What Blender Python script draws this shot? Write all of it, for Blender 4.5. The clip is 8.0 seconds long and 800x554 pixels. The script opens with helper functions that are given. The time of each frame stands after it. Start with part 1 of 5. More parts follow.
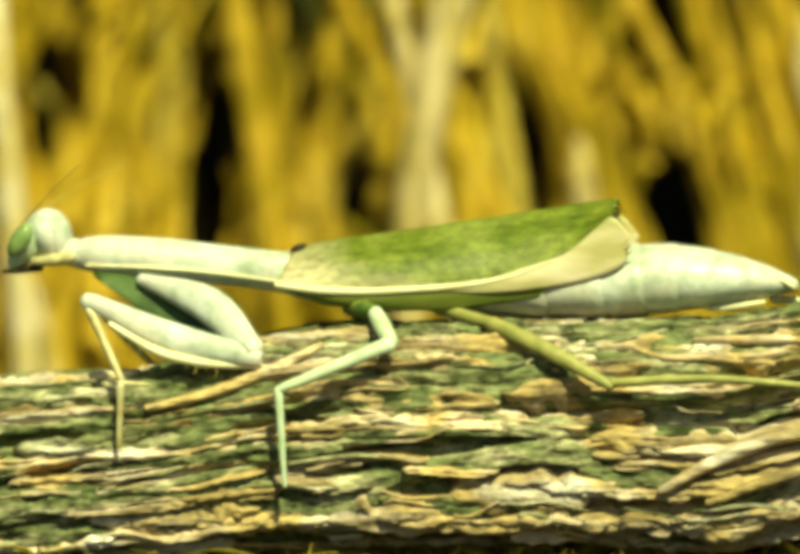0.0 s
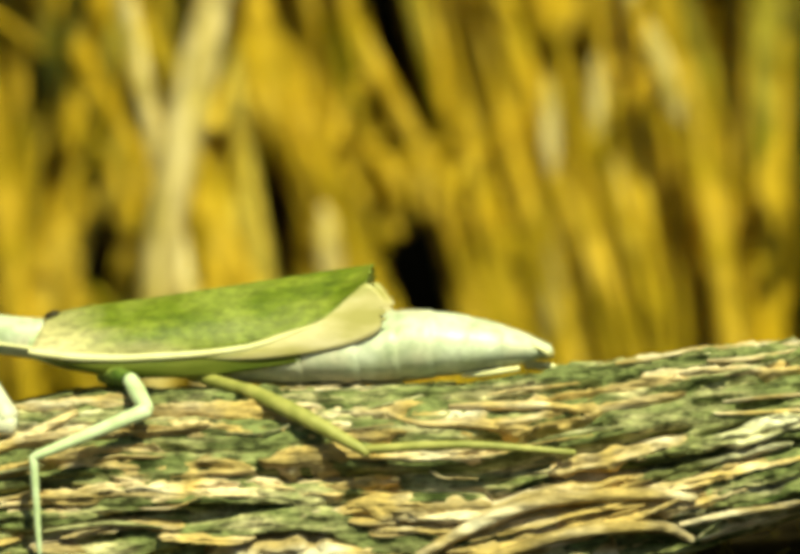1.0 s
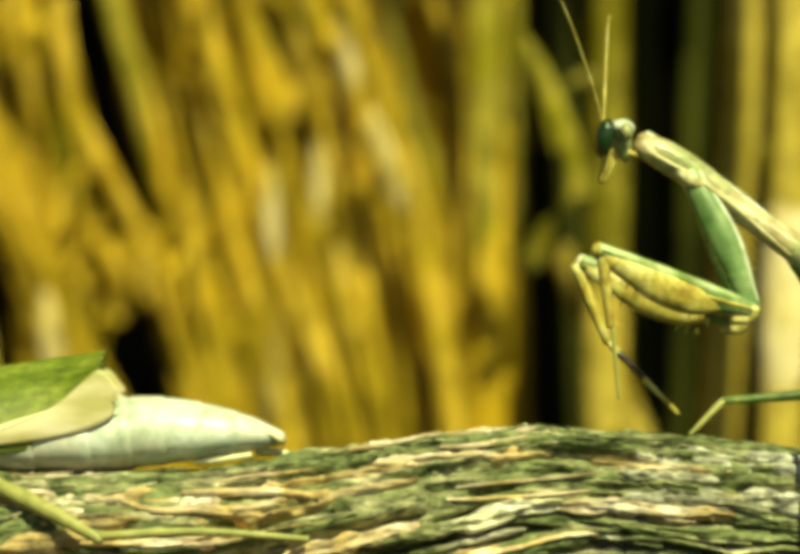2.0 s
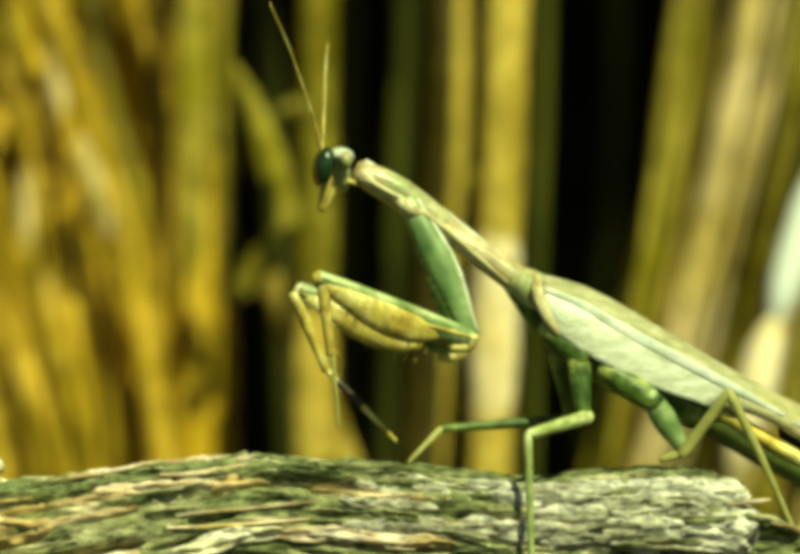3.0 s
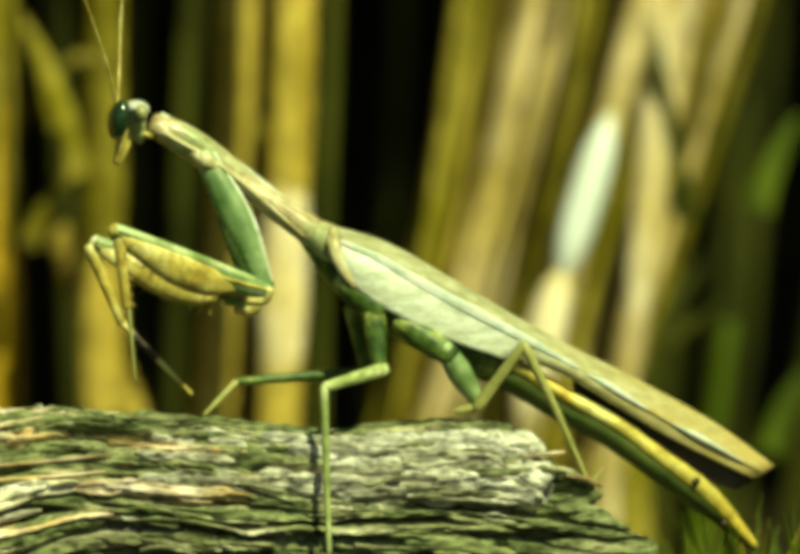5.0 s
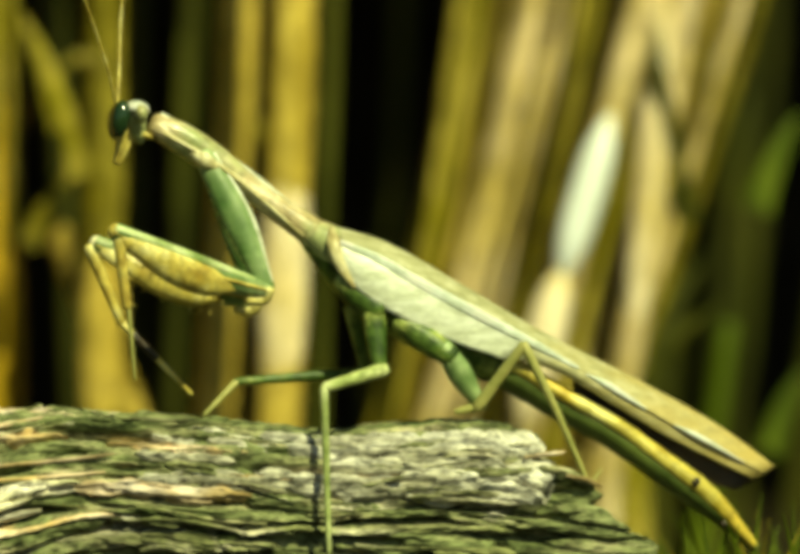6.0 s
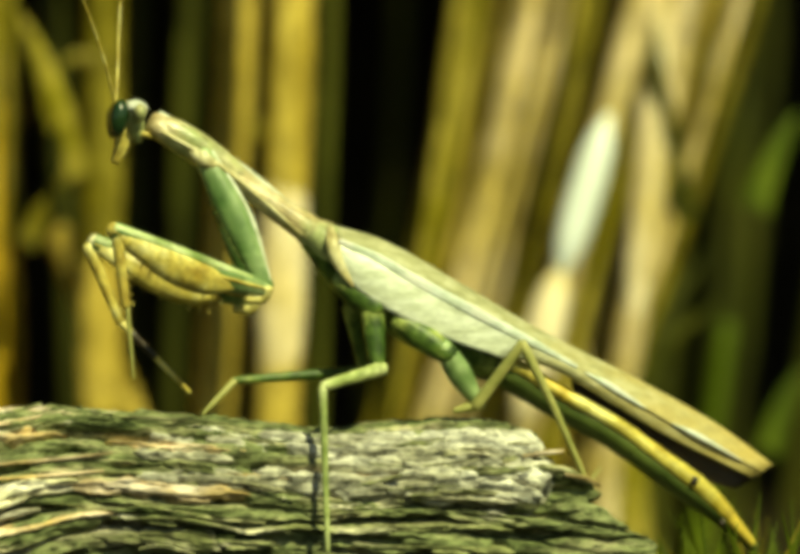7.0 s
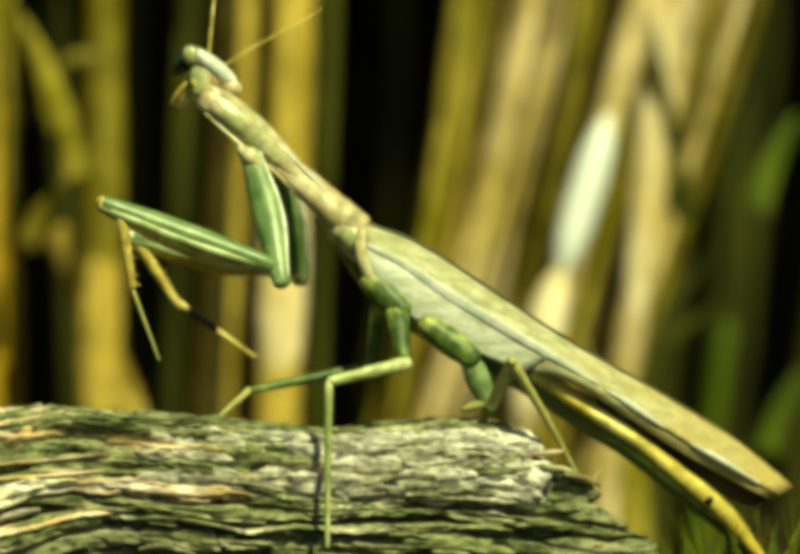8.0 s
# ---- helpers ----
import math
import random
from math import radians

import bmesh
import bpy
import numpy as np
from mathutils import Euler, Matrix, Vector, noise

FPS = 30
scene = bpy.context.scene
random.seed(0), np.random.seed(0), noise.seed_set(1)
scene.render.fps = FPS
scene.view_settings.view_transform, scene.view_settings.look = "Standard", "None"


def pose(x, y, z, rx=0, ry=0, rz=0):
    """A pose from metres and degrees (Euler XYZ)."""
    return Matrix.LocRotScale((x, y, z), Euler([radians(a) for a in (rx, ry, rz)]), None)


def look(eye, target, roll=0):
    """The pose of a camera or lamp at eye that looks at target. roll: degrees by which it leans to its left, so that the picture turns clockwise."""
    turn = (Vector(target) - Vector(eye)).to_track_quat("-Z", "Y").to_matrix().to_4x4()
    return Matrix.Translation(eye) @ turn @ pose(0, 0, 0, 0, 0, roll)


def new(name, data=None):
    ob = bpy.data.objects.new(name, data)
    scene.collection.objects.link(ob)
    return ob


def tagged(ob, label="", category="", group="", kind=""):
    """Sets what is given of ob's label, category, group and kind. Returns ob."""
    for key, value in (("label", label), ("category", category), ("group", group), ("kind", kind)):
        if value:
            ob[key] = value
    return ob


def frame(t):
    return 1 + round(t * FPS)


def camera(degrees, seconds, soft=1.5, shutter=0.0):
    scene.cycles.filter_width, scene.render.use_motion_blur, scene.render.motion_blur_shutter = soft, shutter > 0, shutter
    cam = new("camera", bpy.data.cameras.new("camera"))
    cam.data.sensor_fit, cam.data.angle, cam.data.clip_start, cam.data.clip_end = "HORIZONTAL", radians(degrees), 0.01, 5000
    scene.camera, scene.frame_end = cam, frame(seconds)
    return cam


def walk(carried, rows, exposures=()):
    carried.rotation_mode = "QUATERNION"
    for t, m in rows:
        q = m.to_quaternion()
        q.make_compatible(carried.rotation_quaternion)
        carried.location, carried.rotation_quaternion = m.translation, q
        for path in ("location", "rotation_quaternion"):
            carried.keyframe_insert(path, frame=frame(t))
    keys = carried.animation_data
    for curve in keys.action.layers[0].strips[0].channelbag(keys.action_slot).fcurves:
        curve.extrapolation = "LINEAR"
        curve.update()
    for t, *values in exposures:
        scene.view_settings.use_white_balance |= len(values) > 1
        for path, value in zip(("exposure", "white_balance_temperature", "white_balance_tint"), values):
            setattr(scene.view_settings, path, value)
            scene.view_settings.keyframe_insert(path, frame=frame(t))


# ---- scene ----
# Two praying mantises on a weathered log before a stand of dry reeds.
# Lengths in the tables below are millimetres; meshes are stored in metres.

# ---- camera ----
cam = camera(10.0, 8.0, soft=5.1)
cam.data.dof.use_dof = True
cam.data.dof.focus_distance = 0.353
cam.data.dof.aperture_fstop = 22.0
walk(cam, [
    (0, pose(0.00712, -0.3584, 0.055, 88.7020, 0, 7.4201)),
    (0.3, pose(0.00611, -0.3584, 0.055, 88.7330, 0, 6.3745)),
    (0.5, pose(0.00528, -0.3584, 0.055, 88.8917, 0, 5.5116)),
    (0.6, pose(0.00491, -0.3584, 0.055, 88.9998, 0, 5.1362)),
    (1, pose(0.00363, -0.3584, 0.055, 89.5347, 0, 3.7952)),
    (1.2, pose(0.00287, -0.3584, 0.055, 89.8279, 0, 3.0095)),
    (1.5, pose(0.00177, -0.3584, 0.055, 90.0925, 0, 1.8511)),
    (2, pose(-0.00016, -0.3584, 0.055, 90.6155, 0, -0.1656)),
    (2.2, pose(-0.00111, -0.3584, 0.055, 90.8291, 0, -1.1590)),
    (2.75, pose(-0.00333, -0.3584, 0.055, 91.0518, 0, -3.4832)),
    (3.3, pose(-0.00486, -0.3584, 0.055, 90.7263, 0, -5.0837)),
    (3.5, pose(-0.00531, -0.3584, 0.055, 90.5446, 0, -5.5491)),
    (4, pose(-0.00629, -0.3584, 0.055, 90.3788, 0, -6.5657)),
    (4.5, pose(-0.00704, -0.3584, 0.055, 90.3754, 0, -7.3414)),
    (4.7, pose(-0.00704, -0.3584, 0.055, 90.3754, 0, -7.3414)),
    (5.8, pose(-0.00704, -0.3584, 0.055, 90.3786, 0, -7.3414)),
    (6, pose(-0.00704, -0.3584, 0.055, 90.3786, 0, -7.3414)),
    (6.5, pose(-0.00707, -0.3584, 0.055, 90.3627, 0, -7.3638)),
    (7, pose(-0.00707, -0.3584, 0.055, 90.3627, 0, -7.3638)),
    (8, pose(-0.00707, -0.3584, 0.055, 90.3627, 0, -7.3638)),
], exposures=[(0, 0.42, 8300, -28), (1.0, 0.47, 8300, -28), (2.2, 0.45, 8300, -28), (3.4, 0.30, 7800, -34), (4.7, 0.30, 7800, -34), (5.8, 0.30, 8250, -26), (8, 0.30, 8250, -26)])

# ---- light ----
SUN_ELEVATION, SUN_AZIMUTH = 46.5, 158.0      # degrees; azimuth clockwise from +y
world = bpy.data.worlds.new("sky")
scene.world = world
world.use_nodes = True
sky = world.node_tree.nodes.new("ShaderNodeTexSky")
sky.sky_type, sky.sun_disc = "NISHITA", False
sky.sun_elevation, sky.sun_rotation = radians(SUN_ELEVATION), radians(SUN_AZIMUTH)
background = world.node_tree.nodes["Background"]
background.inputs["Strength"].default_value = 0.05
world.node_tree.links.new(sky.outputs["Color"], background.inputs["Color"])
sun = new("sun", bpy.data.lights.new("sun", "SUN"))
sun.data.energy, sun.data.angle, sun.data.color = 5.0, radians(0.5), (1.0, 0.92, 0.66)
_e, _a = radians(SUN_ELEVATION), radians(SUN_AZIMUTH)
SUN_FROM = Vector((math.sin(_a) * math.cos(_e), math.cos(_a) * math.cos(_e), math.sin(_e)))
sun.matrix_world = look(SUN_FROM * 3, (0, 0, 0))


# ---- materials ----
def surface(name, ramp, stretch=(1, 1, 1), scale=400.0, fine=3.0, rough=0.6, bump=0.3, depth=0.0002,
            detail=5.0, subsurface=0.0, patches=None, patch_scale=60.0, random_tone=0.0,
            fade=None, pits=0.0, specular=0.5, island=False):
    """A noise-driven surface: a colour ramp over grain stretched along the thing, second-scale patches, relief."""
    m = bpy.data.materials.new(name)
    m.use_nodes = True
    nt = m.node_tree
    n, link = nt.nodes, nt.links.new
    bsdf = n["Principled BSDF"]
    where = n.new("ShaderNodeTexCoord")
    mapping = n.new("ShaderNodeMapping")
    mapping.inputs["Scale"].default_value = stretch
    link(where.outputs["Object"], mapping.inputs["Vector"])
    grain = n.new("ShaderNodeTexNoise")
    grain.inputs["Scale"].default_value, grain.inputs["Detail"].default_value = scale, detail
    link(mapping.outputs["Vector"], grain.inputs["Vector"])
    tone = n.new("ShaderNodeValToRGB")
    while len(tone.color_ramp.elements) < len(ramp):
        tone.color_ramp.elements.new(0.5)
    for el, (pos, col) in zip(tone.color_ramp.elements, ramp):
        el.position, el.color = pos, (*col, 1)
    link(grain.outputs["Fac"], tone.inputs["Fac"])
    colour = tone.outputs["Color"]
    if patches:
        blot = n.new("ShaderNodeTexNoise")
        blot.inputs["Scale"].default_value, blot.inputs["Detail"].default_value = patch_scale, 4.0
        link(where.outputs["Object"], blot.inputs["Vector"])
        edge = n.new("ShaderNodeValToRGB")
        edge.color_ramp.elements[0].position, edge.color_ramp.elements[1].position = 0.44, 0.60
        link(blot.outputs["Fac"], edge.inputs["Fac"])
        mix = n.new("ShaderNodeMix")
        mix.data_type = "RGBA"
        link(edge.outputs["Color"], mix.inputs["Factor"])
        link(colour, mix.inputs["A"])
        mix.inputs["B"].default_value = (*patches, 1)
        colour = mix.outputs["Result"]
    if fade:                     # a second colour that takes over along an axis: axis (per metre), offset, colour
        axis, offset, second = fade
        dot = n.new("ShaderNodeVectorMath")
        dot.operation = "DOT_PRODUCT"
        dot.inputs[1].default_value = axis
        link(where.outputs["Object"], dot.inputs[0])
        soft = n.new("ShaderNodeTexNoise")
        soft.inputs["Scale"].default_value, soft.inputs["Detail"].default_value = scale * 0.6, 4.0
        link(mapping.outputs["Vector"], soft.inputs["Vector"])
        add = n.new("ShaderNodeMath")
        add.operation = "ADD"
        link(dot.outputs["Value"], add.inputs[0])
        link(soft.outputs["Fac"], add.inputs[1])
        shift = n.new("ShaderNodeMath")
        shift.operation, shift.use_clamp = "ADD", True
        link(add.outputs["Value"], shift.inputs[0])
        shift.inputs[1].default_value = offset - 0.5
        mix = n.new("ShaderNodeMix")
        mix.data_type = "RGBA"
        link(shift.outputs["Value"], mix.inputs["Factor"])
        link(colour, mix.inputs["A"])
        mix.inputs["B"].default_value = (*second, 1)
        colour = mix.outputs["Result"]
    if pits:                     # fine speckle: dark pits and pale flecks
        loose = n.new("ShaderNodeMapping")
        loose.inputs["Scale"].default_value = [c ** 0.45 for c in stretch]
        link(where.outputs["Object"], loose.inputs["Vector"])
        speck = n.new("ShaderNodeTexNoise")
        speck.inputs["Scale"].default_value, speck.inputs["Detail"].default_value = scale * 2.2, 6.0
        speck.inputs["Roughness"].default_value = 0.7
        link(loose.outputs["Vector"], speck.inputs["Vector"])
        span = n.new("ShaderNodeMapRange")
        span.inputs["From Min"].default_value, span.inputs["From Max"].default_value = 0.38, 0.62
        span.inputs["To Min"].default_value, span.inputs["To Max"].default_value = 1 - pits, 1 + pits
        link(speck.outputs["Fac"], span.inputs["Value"])
        hsv = n.new("ShaderNodeHueSaturation")
        link(span.outputs["Result"], hsv.inputs["Value"])
        link(colour, hsv.inputs["Color"])
        colour = hsv.outputs["Color"]
    if random_tone:
        info = n.new("ShaderNodeNewGeometry" if island else "ShaderNodeObjectInfo")
        span = n.new("ShaderNodeMapRange")
        span.inputs["To Min"].default_value, span.inputs["To Max"].default_value = 1 - random_tone, 1 + random_tone
        link(info.outputs["Random Per Island" if island else "Random"], span.inputs["Value"])
        hsv = n.new("ShaderNodeHueSaturation")
        link(span.outputs["Result"], hsv.inputs["Value"])
        link(colour, hsv.inputs["Color"])
        colour = hsv.outputs["Color"]
    link(colour, bsdf.inputs["Base Color"])
    bsdf.inputs["Roughness"].default_value = rough
    bsdf.inputs["Specular IOR Level"].default_value = specular
    if subsurface:
        bsdf.inputs["Subsurface Weight"].default_value = subsurface
        bsdf.inputs["Subsurface Scale"].default_value = 0.0006
        bsdf.inputs["Subsurface Radius"].default_value = (0.8, 1.0, 0.4)
    relief = n.new("ShaderNodeTexNoise")
    relief.inputs["Scale"].default_value, relief.inputs["Detail"].default_value = scale * fine, 4.0
    link(mapping.outputs["Vector"], relief.inputs["Vector"])
    b = n.new("ShaderNodeBump")
    b.inputs["Strength"].default_value, b.inputs["Distance"].default_value = bump, depth
    link(relief.outputs["Fac"], b.inputs["Height"])
    link(b.outputs["Normal"], bsdf.inputs["Normal"])
    return m


BARK = surface("weathered_bark", [(0.36, (0.03, 0.04, 0.014)), (0.46, (0.13, 0.145, 0.066)), (0.56, (0.28, 0.265, 0.155)), (0.66, (0.54, 0.46, 0.33))],
               stretch=(0.15, 1, 1), scale=640, fine=1.8, rough=0.9, bump=1.0, depth=0.0007, patches=(0.15, 0.165, 0.078), patch_scale=170,
               fade=((5.0, 0, 0), -0.72, (0.35, 0.325, 0.21)), pits=0.7, specular=0.12)
STRIP_TAN = surface("bare_tan_wood", [(0.34, (0.23, 0.165, 0.078)), (0.44, (0.44, 0.33, 0.205)), (0.54, (0.6, 0.475, 0.37)), (0.65, (0.74, 0.64, 0.575))],
                    stretch=(0.13, 1, 1), scale=640, fine=1.8, rough=0.85, bump=1.0, depth=0.0006, random_tone=0.3, pits=0.36, specular=0.12, patches=(0.48, 0.34, 0.16), patch_scale=170)
STRIP_GREY = surface("silvered_wood", [(0.35, (0.08, 0.084, 0.04)), (0.46, (0.26, 0.245, 0.15)), (0.56, (0.45, 0.41, 0.31)), (0.66, (0.68, 0.62, 0.54))],
                     stretch=(0.14, 1, 1), scale=640, fine=1.8, rough=0.9, bump=1.0, depth=0.0007, random_tone=0.3, pits=0.6, specular=0.12, patches=(0.165, 0.17, 0.08), patch_scale=180)
SILVER = surface("silver_grey_wood", [(0.34, (0.22, 0.205, 0.15)), (0.48, (0.4, 0.375, 0.315)), (0.66, (0.58, 0.55, 0.5))],
                 stretch=(0.16, 1, 1), scale=700, fine=2.4, rough=0.9, bump=1.0, depth=0.0006, random_tone=0.2, pits=0.55, specular=0.12)
GOLD = surface("golden_straw", [(0.3, (0.3, 0.178, 0.012)), (0.5, (0.51, 0.312, 0.036)), (0.7, (0.67, 0.455, 0.1))],
               stretch=(1, 1, 0.10), scale=500, rough=0.6, random_tone=0.22, patches=(0.34, 0.225, 0.022), patch_scale=110, pits=0.35, specular=0.12)
GOLD_MASS = surface("golden_straw_mass", [(0.3, (0.33, 0.2, 0.013)), (0.5, (0.56, 0.348, 0.042)), (0.7, (0.74, 0.5, 0.11))],
                    stretch=(1, 1, 0.10), scale=500, rough=0.6, random_tone=0.32, island=True, patches=(0.36, 0.24, 0.024), patch_scale=110, pits=0.35, specular=0.12)
OLIVE_MASS = surface("olive_straw_mass", [(0.3, (0.13, 0.115, 0.009)), (0.5, (0.24, 0.20, 0.018)), (0.7, (0.36, 0.30, 0.036))],
                     stretch=(1, 1, 0.10), scale=500, rough=0.6, random_tone=0.45, island=True, patches=(0.20, 0.155, 0.012), patch_scale=110, pits=0.35, specular=0.12)
PALE = surface("bleached_straw", [(0.3, (0.58, 0.455, 0.28)), (0.5, (0.74, 0.605, 0.42)), (0.7, (0.85, 0.745, 0.57))],
               stretch=(1, 1, 0.10), scale=500, rough=0.55, random_tone=0.12, patches=(0.58, 0.44, 0.19), patch_scale=130, pits=0.25, specular=0.12)
OLIVE = surface("olive_reed", [(0.3, (0.15, 0.12, 0.018)), (0.5, (0.27, 0.21, 0.04)), (0.7, (0.39, 0.31, 0.075))],
                stretch=(1, 1, 0.10), scale=500, rough=0.6, random_tone=0.3, patches=(0.17, 0.14, 0.012), patch_scale=130, pits=0.35, specular=0.12)
# olive reed with deep shade put into its base colour
SHADE_OLIVE = surface("shade_olive_reed", [(0.3, (0.02, 0.022, 0.003)), (0.5, (0.036, 0.038, 0.005)), (0.7, (0.066, 0.062, 0.01))],
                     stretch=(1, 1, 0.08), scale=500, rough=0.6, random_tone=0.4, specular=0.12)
STRAW = surface("olive_straw", [(0.3, (0.25, 0.17, 0.022)), (0.5, (0.39, 0.28, 0.055)), (0.7, (0.53, 0.41, 0.12))],
                stretch=(1, 1, 0.10), scale=500, rough=0.6, random_tone=0.2, patches=(0.46, 0.33, 0.075), patch_scale=130, pits=0.35, specular=0.12)
TAN_STRAW = surface("tan_straw", [(0.3, (0.39, 0.285, 0.12)), (0.5, (0.58, 0.44, 0.25)), (0.7, (0.75, 0.615, 0.41))],
                    stretch=(1, 1, 0.08), scale=420, rough=0.6, random_tone=0.1, patches=(0.42, 0.31, 0.10), patch_scale=120, pits=0.35, specular=0.12)
# darker copy of the olive reed; on stems its dimness stands for shade
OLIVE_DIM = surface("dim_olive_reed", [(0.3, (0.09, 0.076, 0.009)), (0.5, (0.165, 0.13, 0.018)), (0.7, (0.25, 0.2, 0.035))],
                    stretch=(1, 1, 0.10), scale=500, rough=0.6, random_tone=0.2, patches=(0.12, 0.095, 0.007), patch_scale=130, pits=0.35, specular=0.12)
HIGHLIGHT_STRAW = surface("highlight_straw", [(0.3, (0.78, 0.8, 0.78)), (0.7, (0.87, 0.89, 0.9))], stretch=(1, 1, 0.08), scale=500, rough=0.45)
LEAF = surface("green_blade", [(0.3, (0.032, 0.046, 0.003)), (0.5, (0.062, 0.086, 0.007)), (0.7, (0.12, 0.145, 0.016))],
               stretch=(1, 1, 0.1), scale=500, rough=0.5, random_tone=0.3, specular=0.12)
# soil colour darkened so that it holds the shade behind the reeds
SOIL = surface("shade_dark_soil", [(0.3, (0.007, 0.005, 0.003)), (0.5, (0.015, 0.011, 0.006)), (0.75, (0.035, 0.026, 0.013))],
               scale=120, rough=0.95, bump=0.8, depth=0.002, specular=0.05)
IVORY = surface("pale_cuticle", [(0.34, (0.43, 0.47, 0.38)), (0.5, (0.565, 0.595, 0.545)), (0.66, (0.71, 0.725, 0.715))],
                scale=420, rough=0.42, bump=0.3, depth=0.00012, patches=(0.63, 0.59, 0.55), patch_scale=230, pits=0.14)
CREAM = surface("cream_vein", [(0.3, (0.70, 0.62, 0.38)), (0.7, (0.84, 0.79, 0.58))], scale=500, rough=0.45, bump=0.1)
WING_GREEN = surface("green_wing", [(0.34, (0.085, 0.115, 0.01)), (0.5, (0.128, 0.16, 0.019)), (0.64, (0.18, 0.205, 0.034))],
                     stretch=(0.4, 1, 1), scale=800, fine=2.5, rough=0.5, bump=0.5, depth=0.00015, patches=(0.20, 0.225, 0.05), patch_scale=150,
                     fade=((-60, 0, -200), 0.98, (0.61, 0.50, 0.35)), pits=0.3)
WING_OLIVE = surface("olive_wing_margin", [(0.3, (0.07, 0.10, 0.012)), (0.7, (0.18, 0.19, 0.04))], stretch=(0.3, 1, 1), scale=700, rough=0.5, bump=0.3, depth=0.0001)
WING_PALE = surface("pale_membrane", [(0.34, (0.455, 0.387, 0.172)), (0.5, (0.594, 0.500, 0.299)), (0.66, (0.733, 0.621, 0.483))],
                    stretch=(0.3, 1, 1), scale=600, rough=0.5, bump=0.25, depth=0.0001, fade=((-237, 0, 468), 0.30, (0.20, 0.23, 0.035)))
LEG_PALE = surface("pale_green_leg", [(0.3, (0.45, 0.54, 0.33)), (0.5, (0.62, 0.70, 0.52)), (0.7, (0.74, 0.80, 0.66))], scale=600, rough=0.4, bump=0.12)
LEG_MID = surface("dull_green_leg", [(0.34, (0.18, 0.22, 0.06)), (0.5, (0.32, 0.36, 0.14)), (0.66, (0.48, 0.50, 0.26))], scale=500, rough=0.4, bump=0.25, pits=0.25)
LEG_TAN = surface("pale_tan_leg", [(0.34, (0.34, 0.27, 0.12)), (0.5, (0.50, 0.43, 0.23)), (0.66, (0.66, 0.60, 0.40))], scale=500, rough=0.45, bump=0.25, pits=0.2)
DEEP_GREEN = surface("deep_green_groove", [(0.34, (0.025, 0.05, 0.008)), (0.66, (0.08, 0.13, 0.03))], scale=400, rough=0.5, bump=0.25)
LEG_OLIVE = surface("olive_leg", [(0.3, (0.22, 0.22, 0.06)), (0.7, (0.42, 0.38, 0.14))], scale=700, rough=0.5, bump=0.15)
LEG_GREEN = surface("green_leg", [(0.36, (0.02, 0.045, 0.006)), (0.5, (0.08, 0.125, 0.025)), (0.64, (0.27, 0.30, 0.09))], scale=380, rough=0.45, bump=0.5, pits=0.45, specular=0.35)
COXA_GREEN = surface("green_coxa", [(0.36, (0.07, 0.13, 0.035)), (0.5, (0.155, 0.225, 0.085)), (0.64, (0.33, 0.40, 0.20))], scale=260, rough=0.38, bump=0.25, pits=0.2)
FEMUR_SUNLIT = surface("sunlit_femur", [(0.34, (0.20, 0.27, 0.08)), (0.5, (0.38, 0.44, 0.20)), (0.66, (0.56, 0.60, 0.36))], scale=450, rough=0.4, bump=0.3, pits=0.25)
LEG_YELLOW = surface("yellow_leg", [(0.34, (0.32, 0.22, 0.04)), (0.5, (0.52, 0.415, 0.11)), (0.66, (0.69, 0.605, 0.27))], scale=500, rough=0.42, bump=0.3, pits=0.3)
BODY_TAN = surface("tan_green_cuticle", [(0.34, (0.36, 0.27, 0.13)), (0.5, (0.49, 0.39, 0.23)), (0.66, (0.64, 0.55, 0.38))],
                   scale=420, rough=0.3, bump=0.35, patches=(0.32, 0.34, 0.16), patch_scale=160, pits=0.3)
WING_GREY = surface("grey_green_wing", [(0.34, (0.47, 0.48, 0.36)), (0.5, (0.60, 0.61, 0.50)), (0.66, (0.74, 0.745, 0.66))],
                    stretch=(0.25, 1, 1), scale=1500, fine=2.0, rough=0.3, bump=0.5, depth=0.00012, pits=0.12)
WING_TAN = surface("tan_wing", [(0.34, (0.29, 0.28, 0.16)), (0.5, (0.40, 0.38, 0.23)), (0.66, (0.54, 0.515, 0.36))],
                   stretch=(0.25, 1, 1), scale=1400, rough=0.3, bump=0.45, depth=0.00012, pits=0.12, fade=((45, 0, 0), -0.6, (0.44, 0.33, 0.11)))
ABDOMEN_YELLOW = surface("yellow_abdomen", [(0.34, (0.34, 0.26, 0.04)), (0.5, (0.54, 0.45, 0.11)), (0.66, (0.70, 0.62, 0.24))], scale=350, rough=0.4, bump=0.3, pits=0.3, patches=(0.50, 0.36, 0.06), patch_scale=200)
ABDOMEN_DARK = surface("dark_green_underside", [(0.3, (0.04, 0.06, 0.01)), (0.7, (0.11, 0.14, 0.03))], scale=300, rough=0.5, bump=0.2)
DARK = surface("dark_brown_mark", [(0.3, (0.015, 0.010, 0.006)), (0.7, (0.04, 0.025, 0.015))], scale=500, rough=0.4)
EYE = surface("dark_green_eye", [(0.3, (0.006, 0.014, 0.006)), (0.7, (0.022, 0.048, 0.018))], scale=500, rough=0.15, bump=0.05)
EYE_PALE = surface("pale_green_eye", [(0.3, (0.12, 0.19, 0.05)), (0.7, (0.30, 0.38, 0.16))], scale=500, rough=0.2, bump=0.05)


# ---- mesh helpers ----
PLACE = {}          # each object's place in millimetres, to hang parts on it


